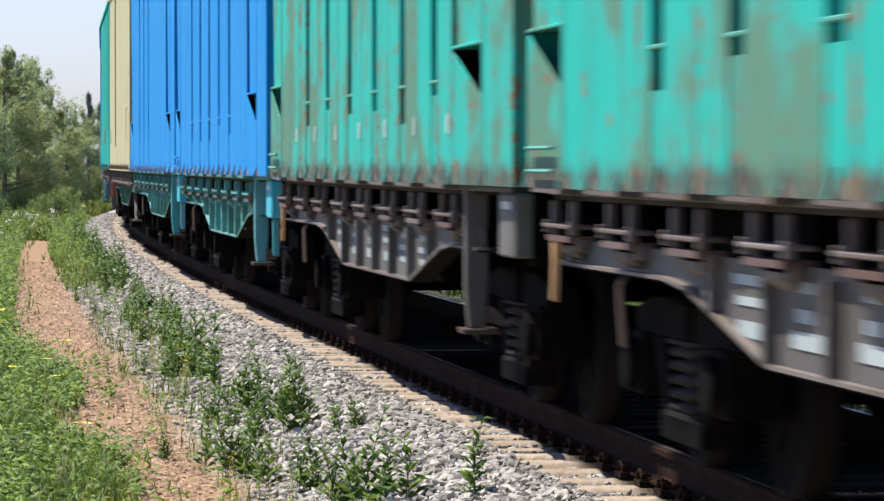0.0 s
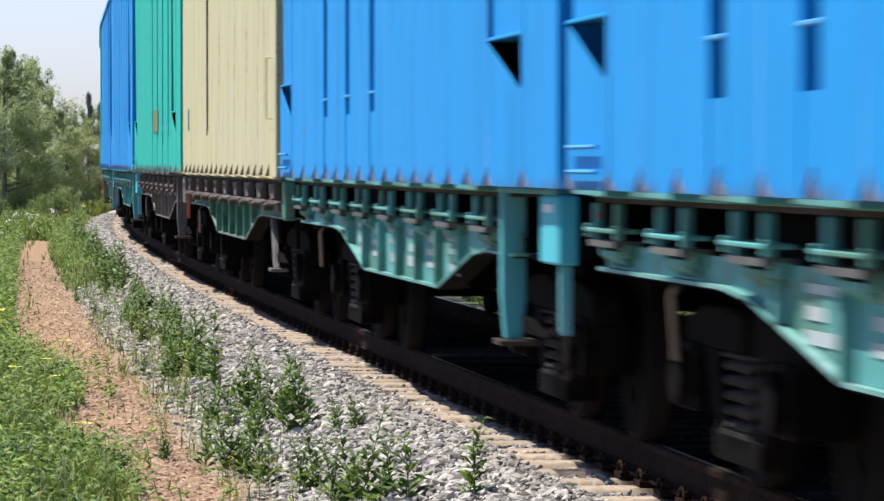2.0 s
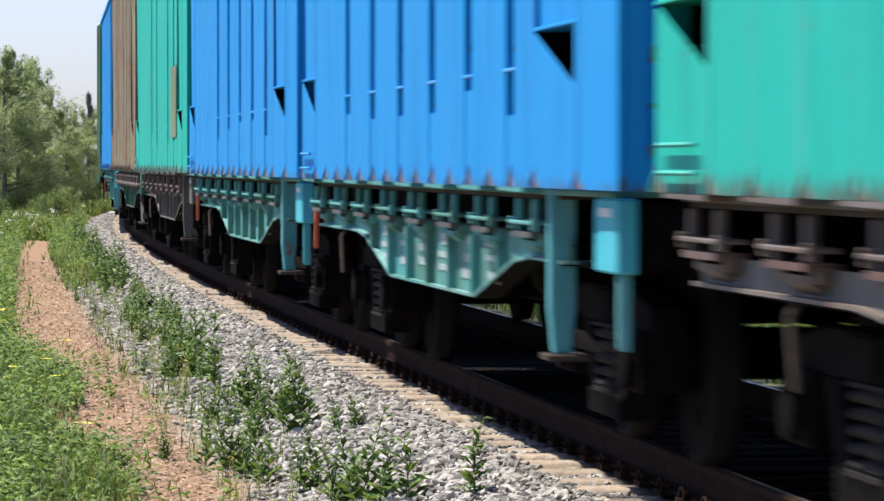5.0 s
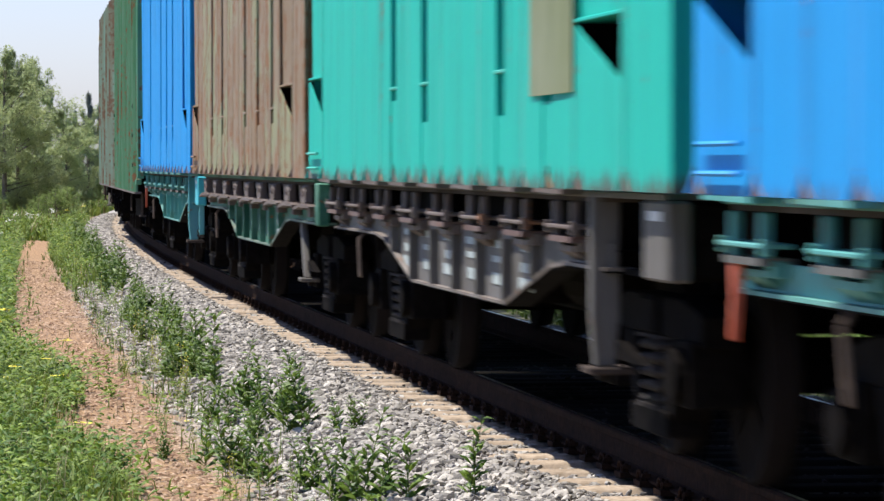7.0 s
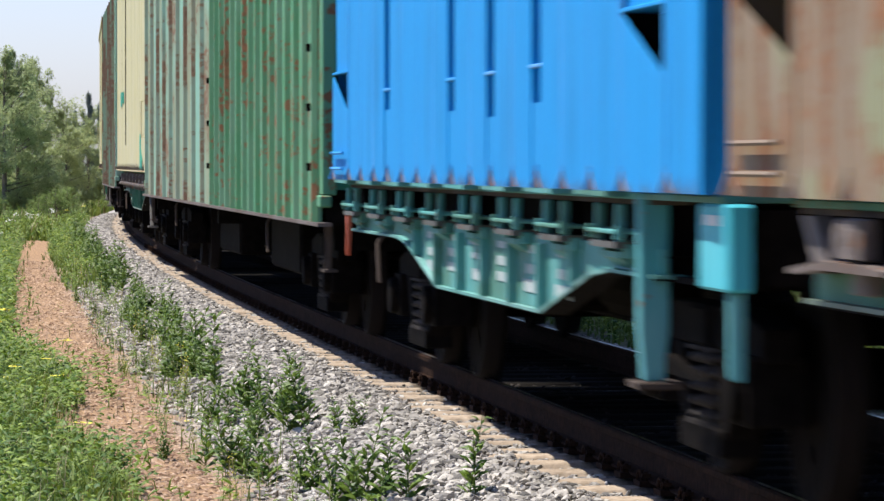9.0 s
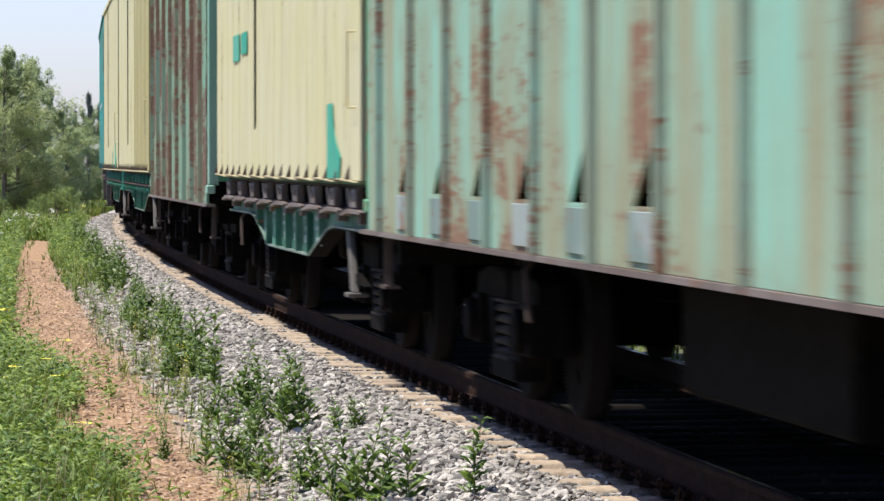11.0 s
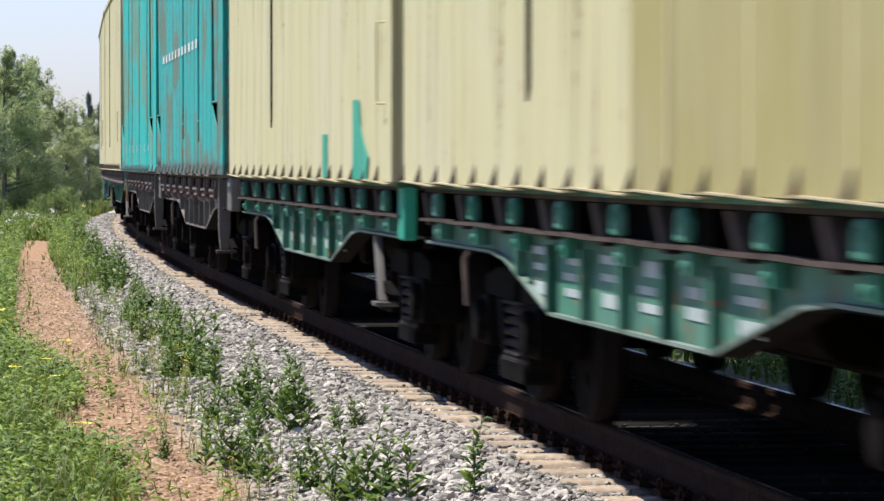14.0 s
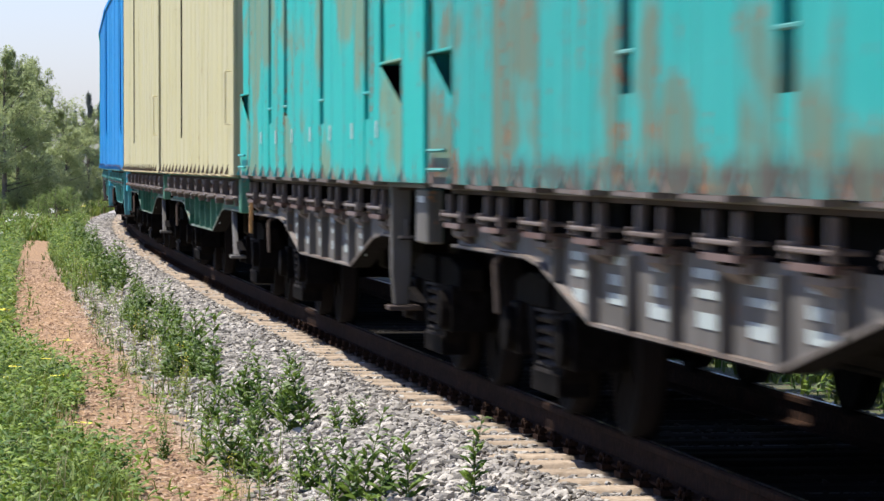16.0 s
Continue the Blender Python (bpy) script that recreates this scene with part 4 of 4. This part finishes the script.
        part("end_beam", bm, PALEGREEN, wagon, bevel=0.008)
    bm = bmesh.new()
    prism(bm, [(-1.52, TOP), (1.52, TOP), (1.3, TOP + 0.18), (0, TOP + 0.32), (-1.3, TOP + 0.18)], -half, half, "x")
    part("roof", bm, mat, wagon)
    bm = bmesh.new()
    box(bm, -half - 0.3, half + 0.3, 1.42, 1.53, 0.93, 0.957)
    box(bm, -half - 0.3, half + 0.3, -1.53, -1.42, 0.93, 0.957)
    part("lower_sill", bm, RUSTY, wagon)
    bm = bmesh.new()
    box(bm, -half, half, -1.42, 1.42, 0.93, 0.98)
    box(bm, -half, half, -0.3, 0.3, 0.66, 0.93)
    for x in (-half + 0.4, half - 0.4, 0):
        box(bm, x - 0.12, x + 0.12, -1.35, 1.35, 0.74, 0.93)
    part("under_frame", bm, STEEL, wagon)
    # Added black boxes that stand in for the darkness beneath the floor.
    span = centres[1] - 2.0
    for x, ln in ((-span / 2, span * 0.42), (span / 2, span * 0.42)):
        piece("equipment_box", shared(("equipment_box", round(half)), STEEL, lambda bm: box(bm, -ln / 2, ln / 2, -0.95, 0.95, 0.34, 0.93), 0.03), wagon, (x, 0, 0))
    for x in (-half + 0.25, half - 0.25):
        piece("foot_step", shared("foot_step", INSIDE, foot_step), wagon, (x, 0, 0))
    for x in (-half * 0.55, half * 0.55):
        piece("air_hose_hook", shared("air_hose_hook", INSIDE, hook), wagon, (x, 0, 0))
    for sg in (0, 180):
        piece("coupler", shared("coupler", STEEL, coupler, 0.01), wagon, (half if sg == 0 else -half, 0, 0), turn=(0, 0, sg))
    running_gear(wagon, centres)
    return wagon


def foot_step(bm):
    for x in (-0.13, 0.13):
        box(bm, x - 0.018, x + 0.018, 1.385, 1.415, 0.60, 0.929)
    box(bm, -0.15, 0.15, 1.34, 1.44, 0.58, 0.60)


def build_train():
    def green(seed, lever=None, patch=None, ticks=False, paint=GREEN, reach=0.0, ladder=False):
        return flat_wagon("timber_wagon", "sea-green sheet-walled wagon on a dark grey flat frame", paint, GREY, RUSTY, GREY, "bracket", seed, lever, patch=patch, ticks=ticks, reach=reach, ladder=ladder, slots=1.0 if paint is GREENOLD else 0.6)

    def blue(seed, lever=None, trim=0.0, reach=0.0):
        return flat_wagon("timber_wagon", "bright blue sheet-walled wagon on a teal flat frame", BLUE, TEAL, TEAL, TEALLIGHT, "bracket", seed, lever, slots=0.75, trim=trim, reach=reach, ladder=trim > 0)

    def cream(seed, lever=None, patch=None, wall=None, green_faces=False, reach=0.0):
        return flat_wagon("timber_wagon", "cream sheet-walled wagon on a dark green flat frame", BEIGE, DARKGREEN, RUSTY, GREY, "socket", seed, lever, slots=False, patch=patch, wall=wall, green_faces=green_faces, reach=reach)

    def turq(seed, lever=None, ticks=False, paint=TURQ, trim=0.0):
        return flat_wagon("timber_wagon", "turquoise sheet-walled wagon with rusty patches on a grey flat frame", paint, GREY, RUSTY, GREY, "bracket", seed, lever, ticks=ticks, trim=trim, ladder=trim > 0, lettered=trim > 0)

    big_patch = [(-5.36, 1.56, 0.97, 0.54, SOCKETGREEN)]
    low_patch = big_patch + [(-2.9, 1.45, 0.35, 0.32, SOCKETGREEN)]
    order = [green(1, TAN, None, False, GREENOLD), green(2, TAN, None, True, GREENOLD), blue(3), blue(4, None, 0.0, 0.42), cream(5, LEVER, [(5.2, 1.9, 0.2, 0.25, SOCKETGREEN)], reach=-0.45), green(6, None, [(-0.75, 1.97, 1.4, 0.30, OLIVE)], ladder=True), blue(7, LEVER), blue(8, LEVER),
             green(9, None, [(-4.35, 2.16, 1.25, 0.88, OLIVE)], reach=0.62),
             flat_wagon("timber_wagon", "brown rusted sheet-walled wagon on a dark green flat frame", BROWN, DARKGREEN, RUSTY, GREY, "socket", 10, slots=0.9, shift=0.55),
             blue(11, LEVER, 0.6),
             box_wagon("covered_wagon", "long leaf-green covered wagon with ribbed rusty walls", BOXGREEN, 13.55, (-10.0, 10.0), (21, 23, 25, 27, 29, 31), 12, {k: BOXPALE for k in range(16, 35)}),
             cream(13, None, big_patch + [(4.1, 2.5, 0.8, 0.25, SOCKETGREEN), (3.1, 2.52, 0.7, 0.2, SOCKETGREEN)]),
             box_wagon("covered_wagon", "peeling green and rust-brown covered wagon with ribbed walls", BOXRUST, 6.42, (-4.4, 4.4), (5, 7, 9, 11, 13), 14),
             cream(15, None, None, {0: DARKCREAM, 1: DARKCREAM, 2: DARKCREAM, 3: DARKCREAM}, True), cream(16, None, low_patch, None, True), turq(17, paint=TURQOLD, trim=0.5), turq(18, TAN, True), cream(19), cream(20), blue(21), blue(22), green(23)]
    lengths = [14.62] * len(order)
    lengths[11] = 27.9
    slack = {3: -0.2, 5: -0.4, 13: 0.47, 17: -0.25}
    at = 27.066 - 14.62 * 1.5
    for k, (wagon, length) in enumerate(zip(order, lengths)):
        WAGONS.append((wagon, at + length / 2 + slack.get(k, 0.0)))
        at += length


build_train()

# ---- plants ----
def path_in(s):
    """Inner edge of the path, as a distance from the track's middle."""
    return float(np.interp(s, (20, 28, 32.5, 40, 52, 81, 94), (2.80, 2.79, 2.76, 2.80, 2.58, 2.72, 2.77))) + 0.07 * noise.noise((s * 1.3, 3.0, 8.0))


def path_edge(s):
    """Where the grass begins on the far side of the path."""
    return float(np.interp(s, (23, 26, 29, 34, 39, 43.5, 56, 81, 99), (3.20, 3.16, 3.40, 3.12, 3.40, 3.60, 3.42, 3.32, 3.4))) + 0.10 * noise.noise((s * 2.1, 5.0, 2.0))


def weed_in(s):
    """How far the weeds reach on to the stones."""
    return float(np.interp(s, (20, 25, 30, 41, 52, 73, 99), (2.05, 2.05, 2.06, 1.92, 1.86, 1.86, 2.0)))


def on_path(s, o, r):
    """Trodden bare, but for a few tufts."""
    return s < 97 and path_in(s) - 0.04 < o < path_edge(s) and r.random() > 0.035


def leaf(bm, p, d, up, length, width):
    """A folded leaf of four triangles."""
    d, side = d.normalized(), d.cross(up).normalized()
    a, b, c = bm.verts.new(p), bm.verts.new(p + d * length * 0.45 + up * length * 0.10), bm.verts.new(p + d * length - up * length * 0.12)
    l, r = bm.verts.new(p + d * length * 0.42 + side * width / 2), bm.verts.new(p + d * length * 0.42 - side * width / 2)
    for f in ((a, l, b), (l, c, b), (b, c, r), (a, b, r)):
        bm.faces.new(f)


def weed_parts(seed, kind):
    """Meshes of a weed: stems, leaves and, on some, a bloom."""
    r = random.Random(seed)
    stems, leaves, bloom = bmesh.new(), bmesh.new(), bmesh.new()
    for k in range(r.randint(2, 5)):
        tall = r.uniform(0.18, 0.42) * (1.15 if kind == 1 else 1.0)
        lean = Vector((r.uniform(-0.35, 0.35), r.uniform(-0.35, 0.35), 1)).normalized()
        p0 = Vector((r.uniform(-0.07, 0.07), r.uniform(-0.07, 0.07), -0.03))
        rod(stems, p0, p0 + lean * tall, 0.004, 4, 0.002)
        n = int(tall * 58)
        for i in range(n):
            h = 0.12 + 0.88 * i / n
            a = i * 2.4 + r.uniform(-0.4, 0.4)
            d = Vector((math.cos(a), math.sin(a), r.uniform(0.1, 0.9)))
            big = (0.13 if kind != 2 else 0.06) * (1.15 - 0.6 * h) * r.uniform(0.7, 1.2)
            leaf(leaves, p0 + lean * tall * h, d, Vector((0, 0, 1)), big, big * (0.34 if kind != 2 else 0.22))
        if kind == 2:
            for i in range(6):
                q = p0 + lean * tall + Vector((r.uniform(-0.03, 0.03), r.uniform(-0.03, 0.03), r.uniform(-0.02, 0.03)))
                leaf(bloom, q, Vector((r.uniform(-1, 1), r.uniform(-1, 1), 0.3)), Vector((0, 0, 1)), 0.016, 0.014)
    out = [("stem", finish(stems, "stem", STRAW if kind == 2 else LEAF)), ("foliage", finish(leaves, "foliage", LIMELEAF if kind == 2 else LEAF))]
    if kind == 2:
        out.append(("bloom", finish(bloom, "bloom", YELLOW)))
    else:
        bloom.free()
    return out


def build_weeds():
    kinds = [(k, weed_parts(40 + i, k)) for i, k in enumerate((0, 1, 0, 1, 0, 2, 1, 2))]
    r = random.Random(8)
    words = {0: "leafy green weed growing in the ballast edge", 1: "tall leafy weed among gravel by the path", 2: "yellow-flowering weed beside the sandy path"}
    spots = ((24.5, 2.44), (24.0, 2.34), (25.25, 1.86), (24.75, 1.75), (21.25, 2.04), (20.5, 1.9), (19.75, 1.73), (27.5, 1.93), (26.25, 2.01), (39.0, 2.11), (54.0, 1.99), (63.0, 1.9),
             (26.25, 2.85), (25.5, 2.62), (36.0, 2.12), (46.75, 2.05), (29.75, 2.08), (43.5, 1.98), (69.5, 2.04), (24.9, 2.5), (21.6, 2.2), (20.9, 2.1), (31.5, 2.12), (57.0, 2.03), (23.0, 2.25), (28.6, 2.2))
    small = {2, 3, 12}
    for i in range(150):
        s = 20.5 + 78 * (r.random() ** 1.3)
        o = weed_in(s) + abs(r.gauss(0.05, 0.27)) if r.random() < 0.75 else r.uniform(weed_in(s) - 0.1, 2.75)
        if noise.noise((s * 0.6, o * 0.5, 9.0)) < -0.05 and r.random() < 0.8:
            s += r.uniform(0.0, 4.0)
        if s < 30 and i >= len(spots) and r.random() < 0.55:
            s += 9
        if s < 25:
            o = r.uniform(1.95, 2.75)
        o = min(path_in(s) - 0.02, o)
        if i < len(spots):
            s, o = spots[i]
        k, bits = kinds[r.randrange(8)]
        if i < len(spots):
            k, bits = kinds[(1, 3, 6, 0)[i % 4]]
        if i >= len(spots) and o > weed_in(s) + 0.35 and r.random() < 0.5:
            k, bits = kinds[r.choice((5, 7))]
        if k == 2 and o < weed_in(s) + 0.25:
            k, bits = kinds[1]
        w = tagged(new("weed"), words[k], "plant", "weeds along the track")
        w.location = on_track(s, o, height_at(o) + rough_at(s, o))
        w.rotation_euler = (0, 0, r.uniform(0, 6.28))
        z = r.uniform(0.5, 1.0) * (1.4 if r.random() < 0.35 else 0.95) * (0.75 if o > weed_in(s) + 0.4 else 1.1)
        z = min(z, 1.0) if s < 27 else z
        if i < len(spots):
            z = 0.55 if i in small else 0.95 + 0.1 * (i % 3)
        elif o > weed_in(s) + 0.3:
            z *= 0.75
        w.scale = (z * 0.9, z * 0.9, z * 1.2)
        for name, me in bits:
            tagged(piece(name, me, w), kind="stuff")


build_weeds()


def build_herbs():
    """Low leafy herbs, flowers and chips that nobody could count."""
    r = random.Random(17)
    herb, gold, white, chips = bmesh.new(), bmesh.new(), bmesh.new(), bmesh.new()
    up = Vector((0, 0, 1))
    for s0, s1, o0, o1, dens, size in ((17, 40, 2.8, 4.4, 52, 0.085), (40, 80, 3.2, 5.2, 26, 0.11), (80, 130, 2.3, 7.0, 7, 0.13), (18, 60, 2.1, 2.9, 15, 0.045), (12, 60, -7.0, -2.8, 12, 0.12), (60, 105, 1.95, 2.9, 10, 0.09)):
        for _ in range(int((s1 - s0) * (o1 - o0) * dens)):
            s, o = r.uniform(s0, s1), r.uniform(o0, o1)
            if on_path(s, o, r) or noise.noise((s * 0.8, o * 1.3, 5.0)) < -0.12:
                continue
            p = on_track(s, o, height_at(o) + rough_at(s, o))
            tall = size * r.uniform(1.2, 4.2)
            n = r.randint(7, 13)
            for i in range(n):
                a = i * 2.4 + r.random()
                q = p + Vector((r.gauss(0, size * 0.4), r.gauss(0, size * 0.4), tall * (0.15 + 0.85 * i / n)))
                leaf(herb, q, Vector((math.cos(a), math.sin(a), r.uniform(0.0, 0.8))), up, size * r.uniform(0.6, 1.3), size * r.uniform(0.25, 0.55))
            if r.random() < 0.010:
                for i in range(6):
                    leaf(gold, p + Vector((r.gauss(0, 0.03), r.gauss(0, 0.03), tall * 1.1)), Vector((r.uniform(-1, 1), r.uniform(-1, 1), 0.2)), up, size * 0.5, size * 0.4)
    for _ in range(11):                                  # white umbels by the far end of the path
        s = r.uniform(75, 125)
        p = on_track(s, r.uniform(2.6, 5.0), GROUND_Z + r.uniform(0.4, 0.75))
        for i in range(10):
            leaf(white, p + Vector((r.gauss(0, 0.05), r.gauss(0, 0.05), r.gauss(0, 0.02))), Vector((r.uniform(-1, 1), r.uniform(-1, 1), 0.2)), up, 0.06, 0.05)
    for _ in range(9000):                                # bark and stone chips trodden into the path
        s = 18 + 60 * r.random() ** 1.4
        o = r.uniform(path_in(s) - 0.15, path_edge(s) + 0.1)
        p = on_track(s, o, height_at(o) + rough_at(s, o) + 0.006)
        a, ln, wd = r.uniform(0, 6.28), r.uniform(0.008, 0.04), r.uniform(0.006, 0.02)
        d, e = Vector((math.cos(a), math.sin(a), r.uniform(-0.3, 0.3))) * ln, Vector((-math.sin(a), math.cos(a), r.uniform(-0.3, 0.3))) * wd
        top = chips.verts.new(p + up * wd * 0.8)
        ring = [chips.verts.new(p + c) for c in (d, e, -d, -e)]
        for i in range(4):
            chips.faces.new((ring[i], ring[(i + 1) % 4], top))
    for name, bm, mat, label, cat in (("herbs", herb, HERB, "low leafy green herbs along the footpath", "herbs"), ("yellow_flowers", gold, YELLOW, "small yellow flowers among the herbs", "flowers"),
                                      ("white_flowers", white, PETAL, "white flower heads by the far grass", "flowers"), ("path_chips", chips, CHIP, "pale chips trodden into the sandy path", "litter")):
        me = bpy.data.meshes.new(name)
        bm.to_mesh(me)
        bm.free()
        me.materials.append(mat)
        tagged(new(name, me), label, cat, kind="stuff")


build_herbs()


def build_grass():
    """Tufts of bent blades and small herbs on both sides of the path, thick further out."""
    r = random.Random(11)
    vs, fs, straw_v, straw_f = [], [], [], []
    def blade(p, h, w, a, bend, vv, ff):
        d, sd = (math.cos(a), math.sin(a)), (-math.sin(a) * w, math.cos(a) * w)
        b = len(vv)
        vv += [(p.x - sd[0], p.y - sd[1], p.z - 0.02), (p.x + sd[0], p.y + sd[1], p.z - 0.02),
               (p.x + d[0] * bend * h * 0.3 + sd[0] * 0.8, p.y + d[1] * bend * h * 0.3 + sd[1] * 0.8, p.z + h * 0.6),
               (p.x + d[0] * bend * h * 0.3 - sd[0] * 0.8, p.y + d[1] * bend * h * 0.3 - sd[1] * 0.8, p.z + h * 0.6),
               (p.x + d[0] * bend * h, p.y + d[1] * bend * h, p.z + h)]
        ff += [(b, b + 1, b + 2, b + 3), (b + 3, b + 2, b + 4)]
    for s0, s1, o0, o1, dens, tall, wide in ((17, 45, 2.85, 4.7, 330, 0.21, 0.005), (45, 95, 3.1, 6.0, 230, 0.24, 0.008), (95, 200, 2.6, 13.0, 26, 0.40, 0.024),
                                             (17, 60, 2.15, 2.9, 42, 0.19, 0.0035), (60, 120, 1.95, 2.9, 70, 0.22, 0.010), (14, 60, -7.5, -2.9, 60, 0.24, 0.012)):
        for _ in range(int((s1 - s0) * (o1 - o0) * dens)):
            s, o = r.uniform(s0, s1), r.uniform(o0, o1)
            lump = noise.noise((s * 0.9, o * 1.6, 7.0))
            if o > 0 and on_path(s, o, r) or (o > 0 and lump < -0.4 and o < 3.6):
                continue
            p = on_track(s, o, height_at(o) + rough_at(s, o))
            h = tall * r.uniform(0.4, 1.2) * (1 + 0.5 * lump)
            if o > 0 and s < 97:                         # trodden shorter beside the path
                h *= min(1.0, 0.55 + 1.8 * max(0.0, o - path_edge(s), path_in(s) - o))
            if r.random() < (0.45 if 0 < o < 2.9 and s < 60 else 0.06):
                blade(p, h * 1.3, wide * 0.5, r.uniform(0, 6.28), r.uniform(0.1, 0.6), straw_v, straw_f)
            else:
                blade(p, h, wide * r.uniform(0.6, 1.6), r.uniform(0, 6.28), r.uniform(0.15, 1.1), vs, fs)
    for name, v, f, mat, label in (("grass", vs, fs, GRASS, "fresh green grass along the footpath"), ("dry_grass", straw_v, straw_f, STRAW, "pale dry stems among the grass")):
        me = bpy.data.meshes.new(name)
        me.from_pydata(v, [], f)
        me.materials.append(mat)
        tagged(new(name, me), label, "grass", kind="stuff")


build_grass()


def tree_meshes(seed, tall, wide, n_leaf, size, low=0.12, conifer=False, needles=None):
    r = random.Random(seed)
    wood, crown = bmesh.new(), bmesh.new()
    rod(wood, (0, 0, -0.3), (r.uniform(-0.15, 0.15), r.uniform(-0.15, 0.15), tall * 0.55), 0.05 + tall * 0.012, 7, 0.02 + tall * 0.006)
    rod(wood, (0, 0, tall * 0.5), (0, 0, tall * 0.93), 0.02 + tall * 0.006, 6, 0.01)
    tips = []
    for i in range(30):
        h = low + (0.97 - low) * (i + r.random()) / 30
        reach = wide * (1.02 - h) * 0.9 if conifer else wide * (0.35 + 0.75 * math.sin(math.pi * min(1, (h - low) / (1 - low)) ** 0.75)) * r.uniform(0.55, 1.1)
        a = r.uniform(0, 6.28)
        p = Vector((0, 0, tall * h * (1.0 if conifer else 0.82)))
        q = Vector((math.cos(a) * reach, math.sin(a) * reach, tall * h + (-0.1 if conifer else 0.04) * tall))
        rod(wood, p, p.lerp(q, 0.9), 0.03, 5, 0.008)
        tips.append((p, q, reach))
    for p, q, reach in tips:
        clumps = 7
        for c in range(clumps):
            mid = p.lerp(q, r.uniform(0.3, 1.02)) + Vector((r.gauss(0, 0.12), r.gauss(0, 0.12), r.gauss(0, 0.10))) * reach
            rad = (0.16 + 0.16 * r.random()) * (0.5 if conifer else 1.0) * max(0.8, reach * 0.75)
            for _ in range(n_leaf // (30 * clumps)):
                d = Vector((r.gauss(0, 1), r.gauss(0, 1), r.gauss(0, 0.8))).normalized()
                leaf(crown, mid + d * rad * r.uniform(0.5, 1.0), (d + Vector((r.uniform(-1, 1), r.uniform(-1, 1), r.uniform(-0.8, 0.4)))), Vector((0.1, 0.1, 1)).normalized(), size * r.uniform(0.7, 1.4), size * r.uniform(0.5, 0.8))
    return finish(wood, "trunk", BARK), finish(crown, "crown", needles or HAZYLEAF)


def plant_tree(name, label, meshes, x, y, turn, scale, z=GROUND_Z, group="trees beside the line"):
    t = tagged(new(name), label, "tree" if "tree" in name or "spruce" in name else "bush", group)
    t.matrix_basis = pose(x, y, z, 0, 0, turn) @ Matrix.Diagonal((scale, scale, scale, 1))
    piece("trunk", meshes[0], t)
    piece("crown", meshes[1], t)
    return t


def build_woods():
    r = random.Random(21)
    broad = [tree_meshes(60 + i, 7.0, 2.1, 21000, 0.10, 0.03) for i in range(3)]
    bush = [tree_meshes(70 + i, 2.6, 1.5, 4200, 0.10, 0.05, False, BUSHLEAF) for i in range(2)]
    fir = tree_meshes(80, 7.5, 1.4, 5000, 0.16, 0.1, True, HAZYFIR)
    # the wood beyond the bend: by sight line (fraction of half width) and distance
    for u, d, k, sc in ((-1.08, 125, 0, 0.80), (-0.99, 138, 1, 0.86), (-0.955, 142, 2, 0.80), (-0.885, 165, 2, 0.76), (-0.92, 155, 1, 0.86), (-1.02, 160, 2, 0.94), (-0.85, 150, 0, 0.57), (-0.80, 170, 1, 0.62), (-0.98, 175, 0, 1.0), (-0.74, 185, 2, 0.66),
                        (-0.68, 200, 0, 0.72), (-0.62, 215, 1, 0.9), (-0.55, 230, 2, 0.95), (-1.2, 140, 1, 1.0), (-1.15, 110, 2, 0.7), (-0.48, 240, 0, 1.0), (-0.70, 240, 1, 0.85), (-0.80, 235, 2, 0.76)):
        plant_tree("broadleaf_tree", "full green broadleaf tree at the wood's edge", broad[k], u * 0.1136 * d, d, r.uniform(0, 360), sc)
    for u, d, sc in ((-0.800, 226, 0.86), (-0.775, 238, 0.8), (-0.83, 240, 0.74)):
        plant_tree("spruce", "slim haze-paled spruce above the wood's edge", fir, u * 0.1136 * d, d, r.uniform(0, 360), sc)
    for i in range(26):
        d = r.uniform(118, 168)
        u = r.uniform(-1.1, -0.84)
        plant_tree("bush", "low green bush in front of the wood", bush[i % 2], u * 0.1136 * d, d, r.uniform(0, 360), r.uniform(0.25, 0.5), group="bushes beside the line")
    for i in range(34):
        s = 10 + i * 2.6
        p = on_track(s, r.uniform(-9.5, -6.5))
        plant_tree("bush", "sunlit green bush behind the train", bush[i % 2], p.x, p.y, r.uniform(0, 360), r.uniform(0.8, 1.5), group="bushes beside the line")
    for i in range(14):
        p = on_track(12 + i * 6.5, r.uniform(-16, -12))
        plant_tree("broadleaf_tree", "full green broadleaf tree behind the train", broad[i % 3], p.x, p.y, r.uniform(0, 360), r.uniform(0.9, 1.25))


build_woods()


def build_posts():
    for u, d, h in ((-0.945, 150, 1.1), (-0.895, 158, 1.0)):
        p = tagged(new("marker_post"), "small white wooden marker post in the grass", "post", "marker posts")
        p.location = (u * 0.1136 * d, d, GROUND_Z - 0.05)
        bm = bmesh.new()
        prism(bm, [(-0.05, 0), (0.05, 0), (0.05, h), (0, h + 0.06), (-0.05, h)], -0.05, 0.05)
        part("stake", bm, WHITE, p, bevel=0.006)


build_posts()


# ---- motion ----
def motions():
    for wagon, centre in WAGONS:
        rows = []
        for k in range(17):
            s = centre - SPEED * k
            rows.append((float(k), Matrix.Translation(on_track(s)) @ pose(0, 0, 0, 0, 0, turn_at(s))))
        walk(wagon, rows)
    step = math.degrees(SPEED / FPS / 0.478)
    for ob, x in WHEELS:
        walk(ob, [(k / FPS, pose(x, 0, 0.478) @ Matrix.Rotation(radians(-step * k + x * 40), 4, "Y")) for k in range(int(16 * FPS) + 1)])


motions()
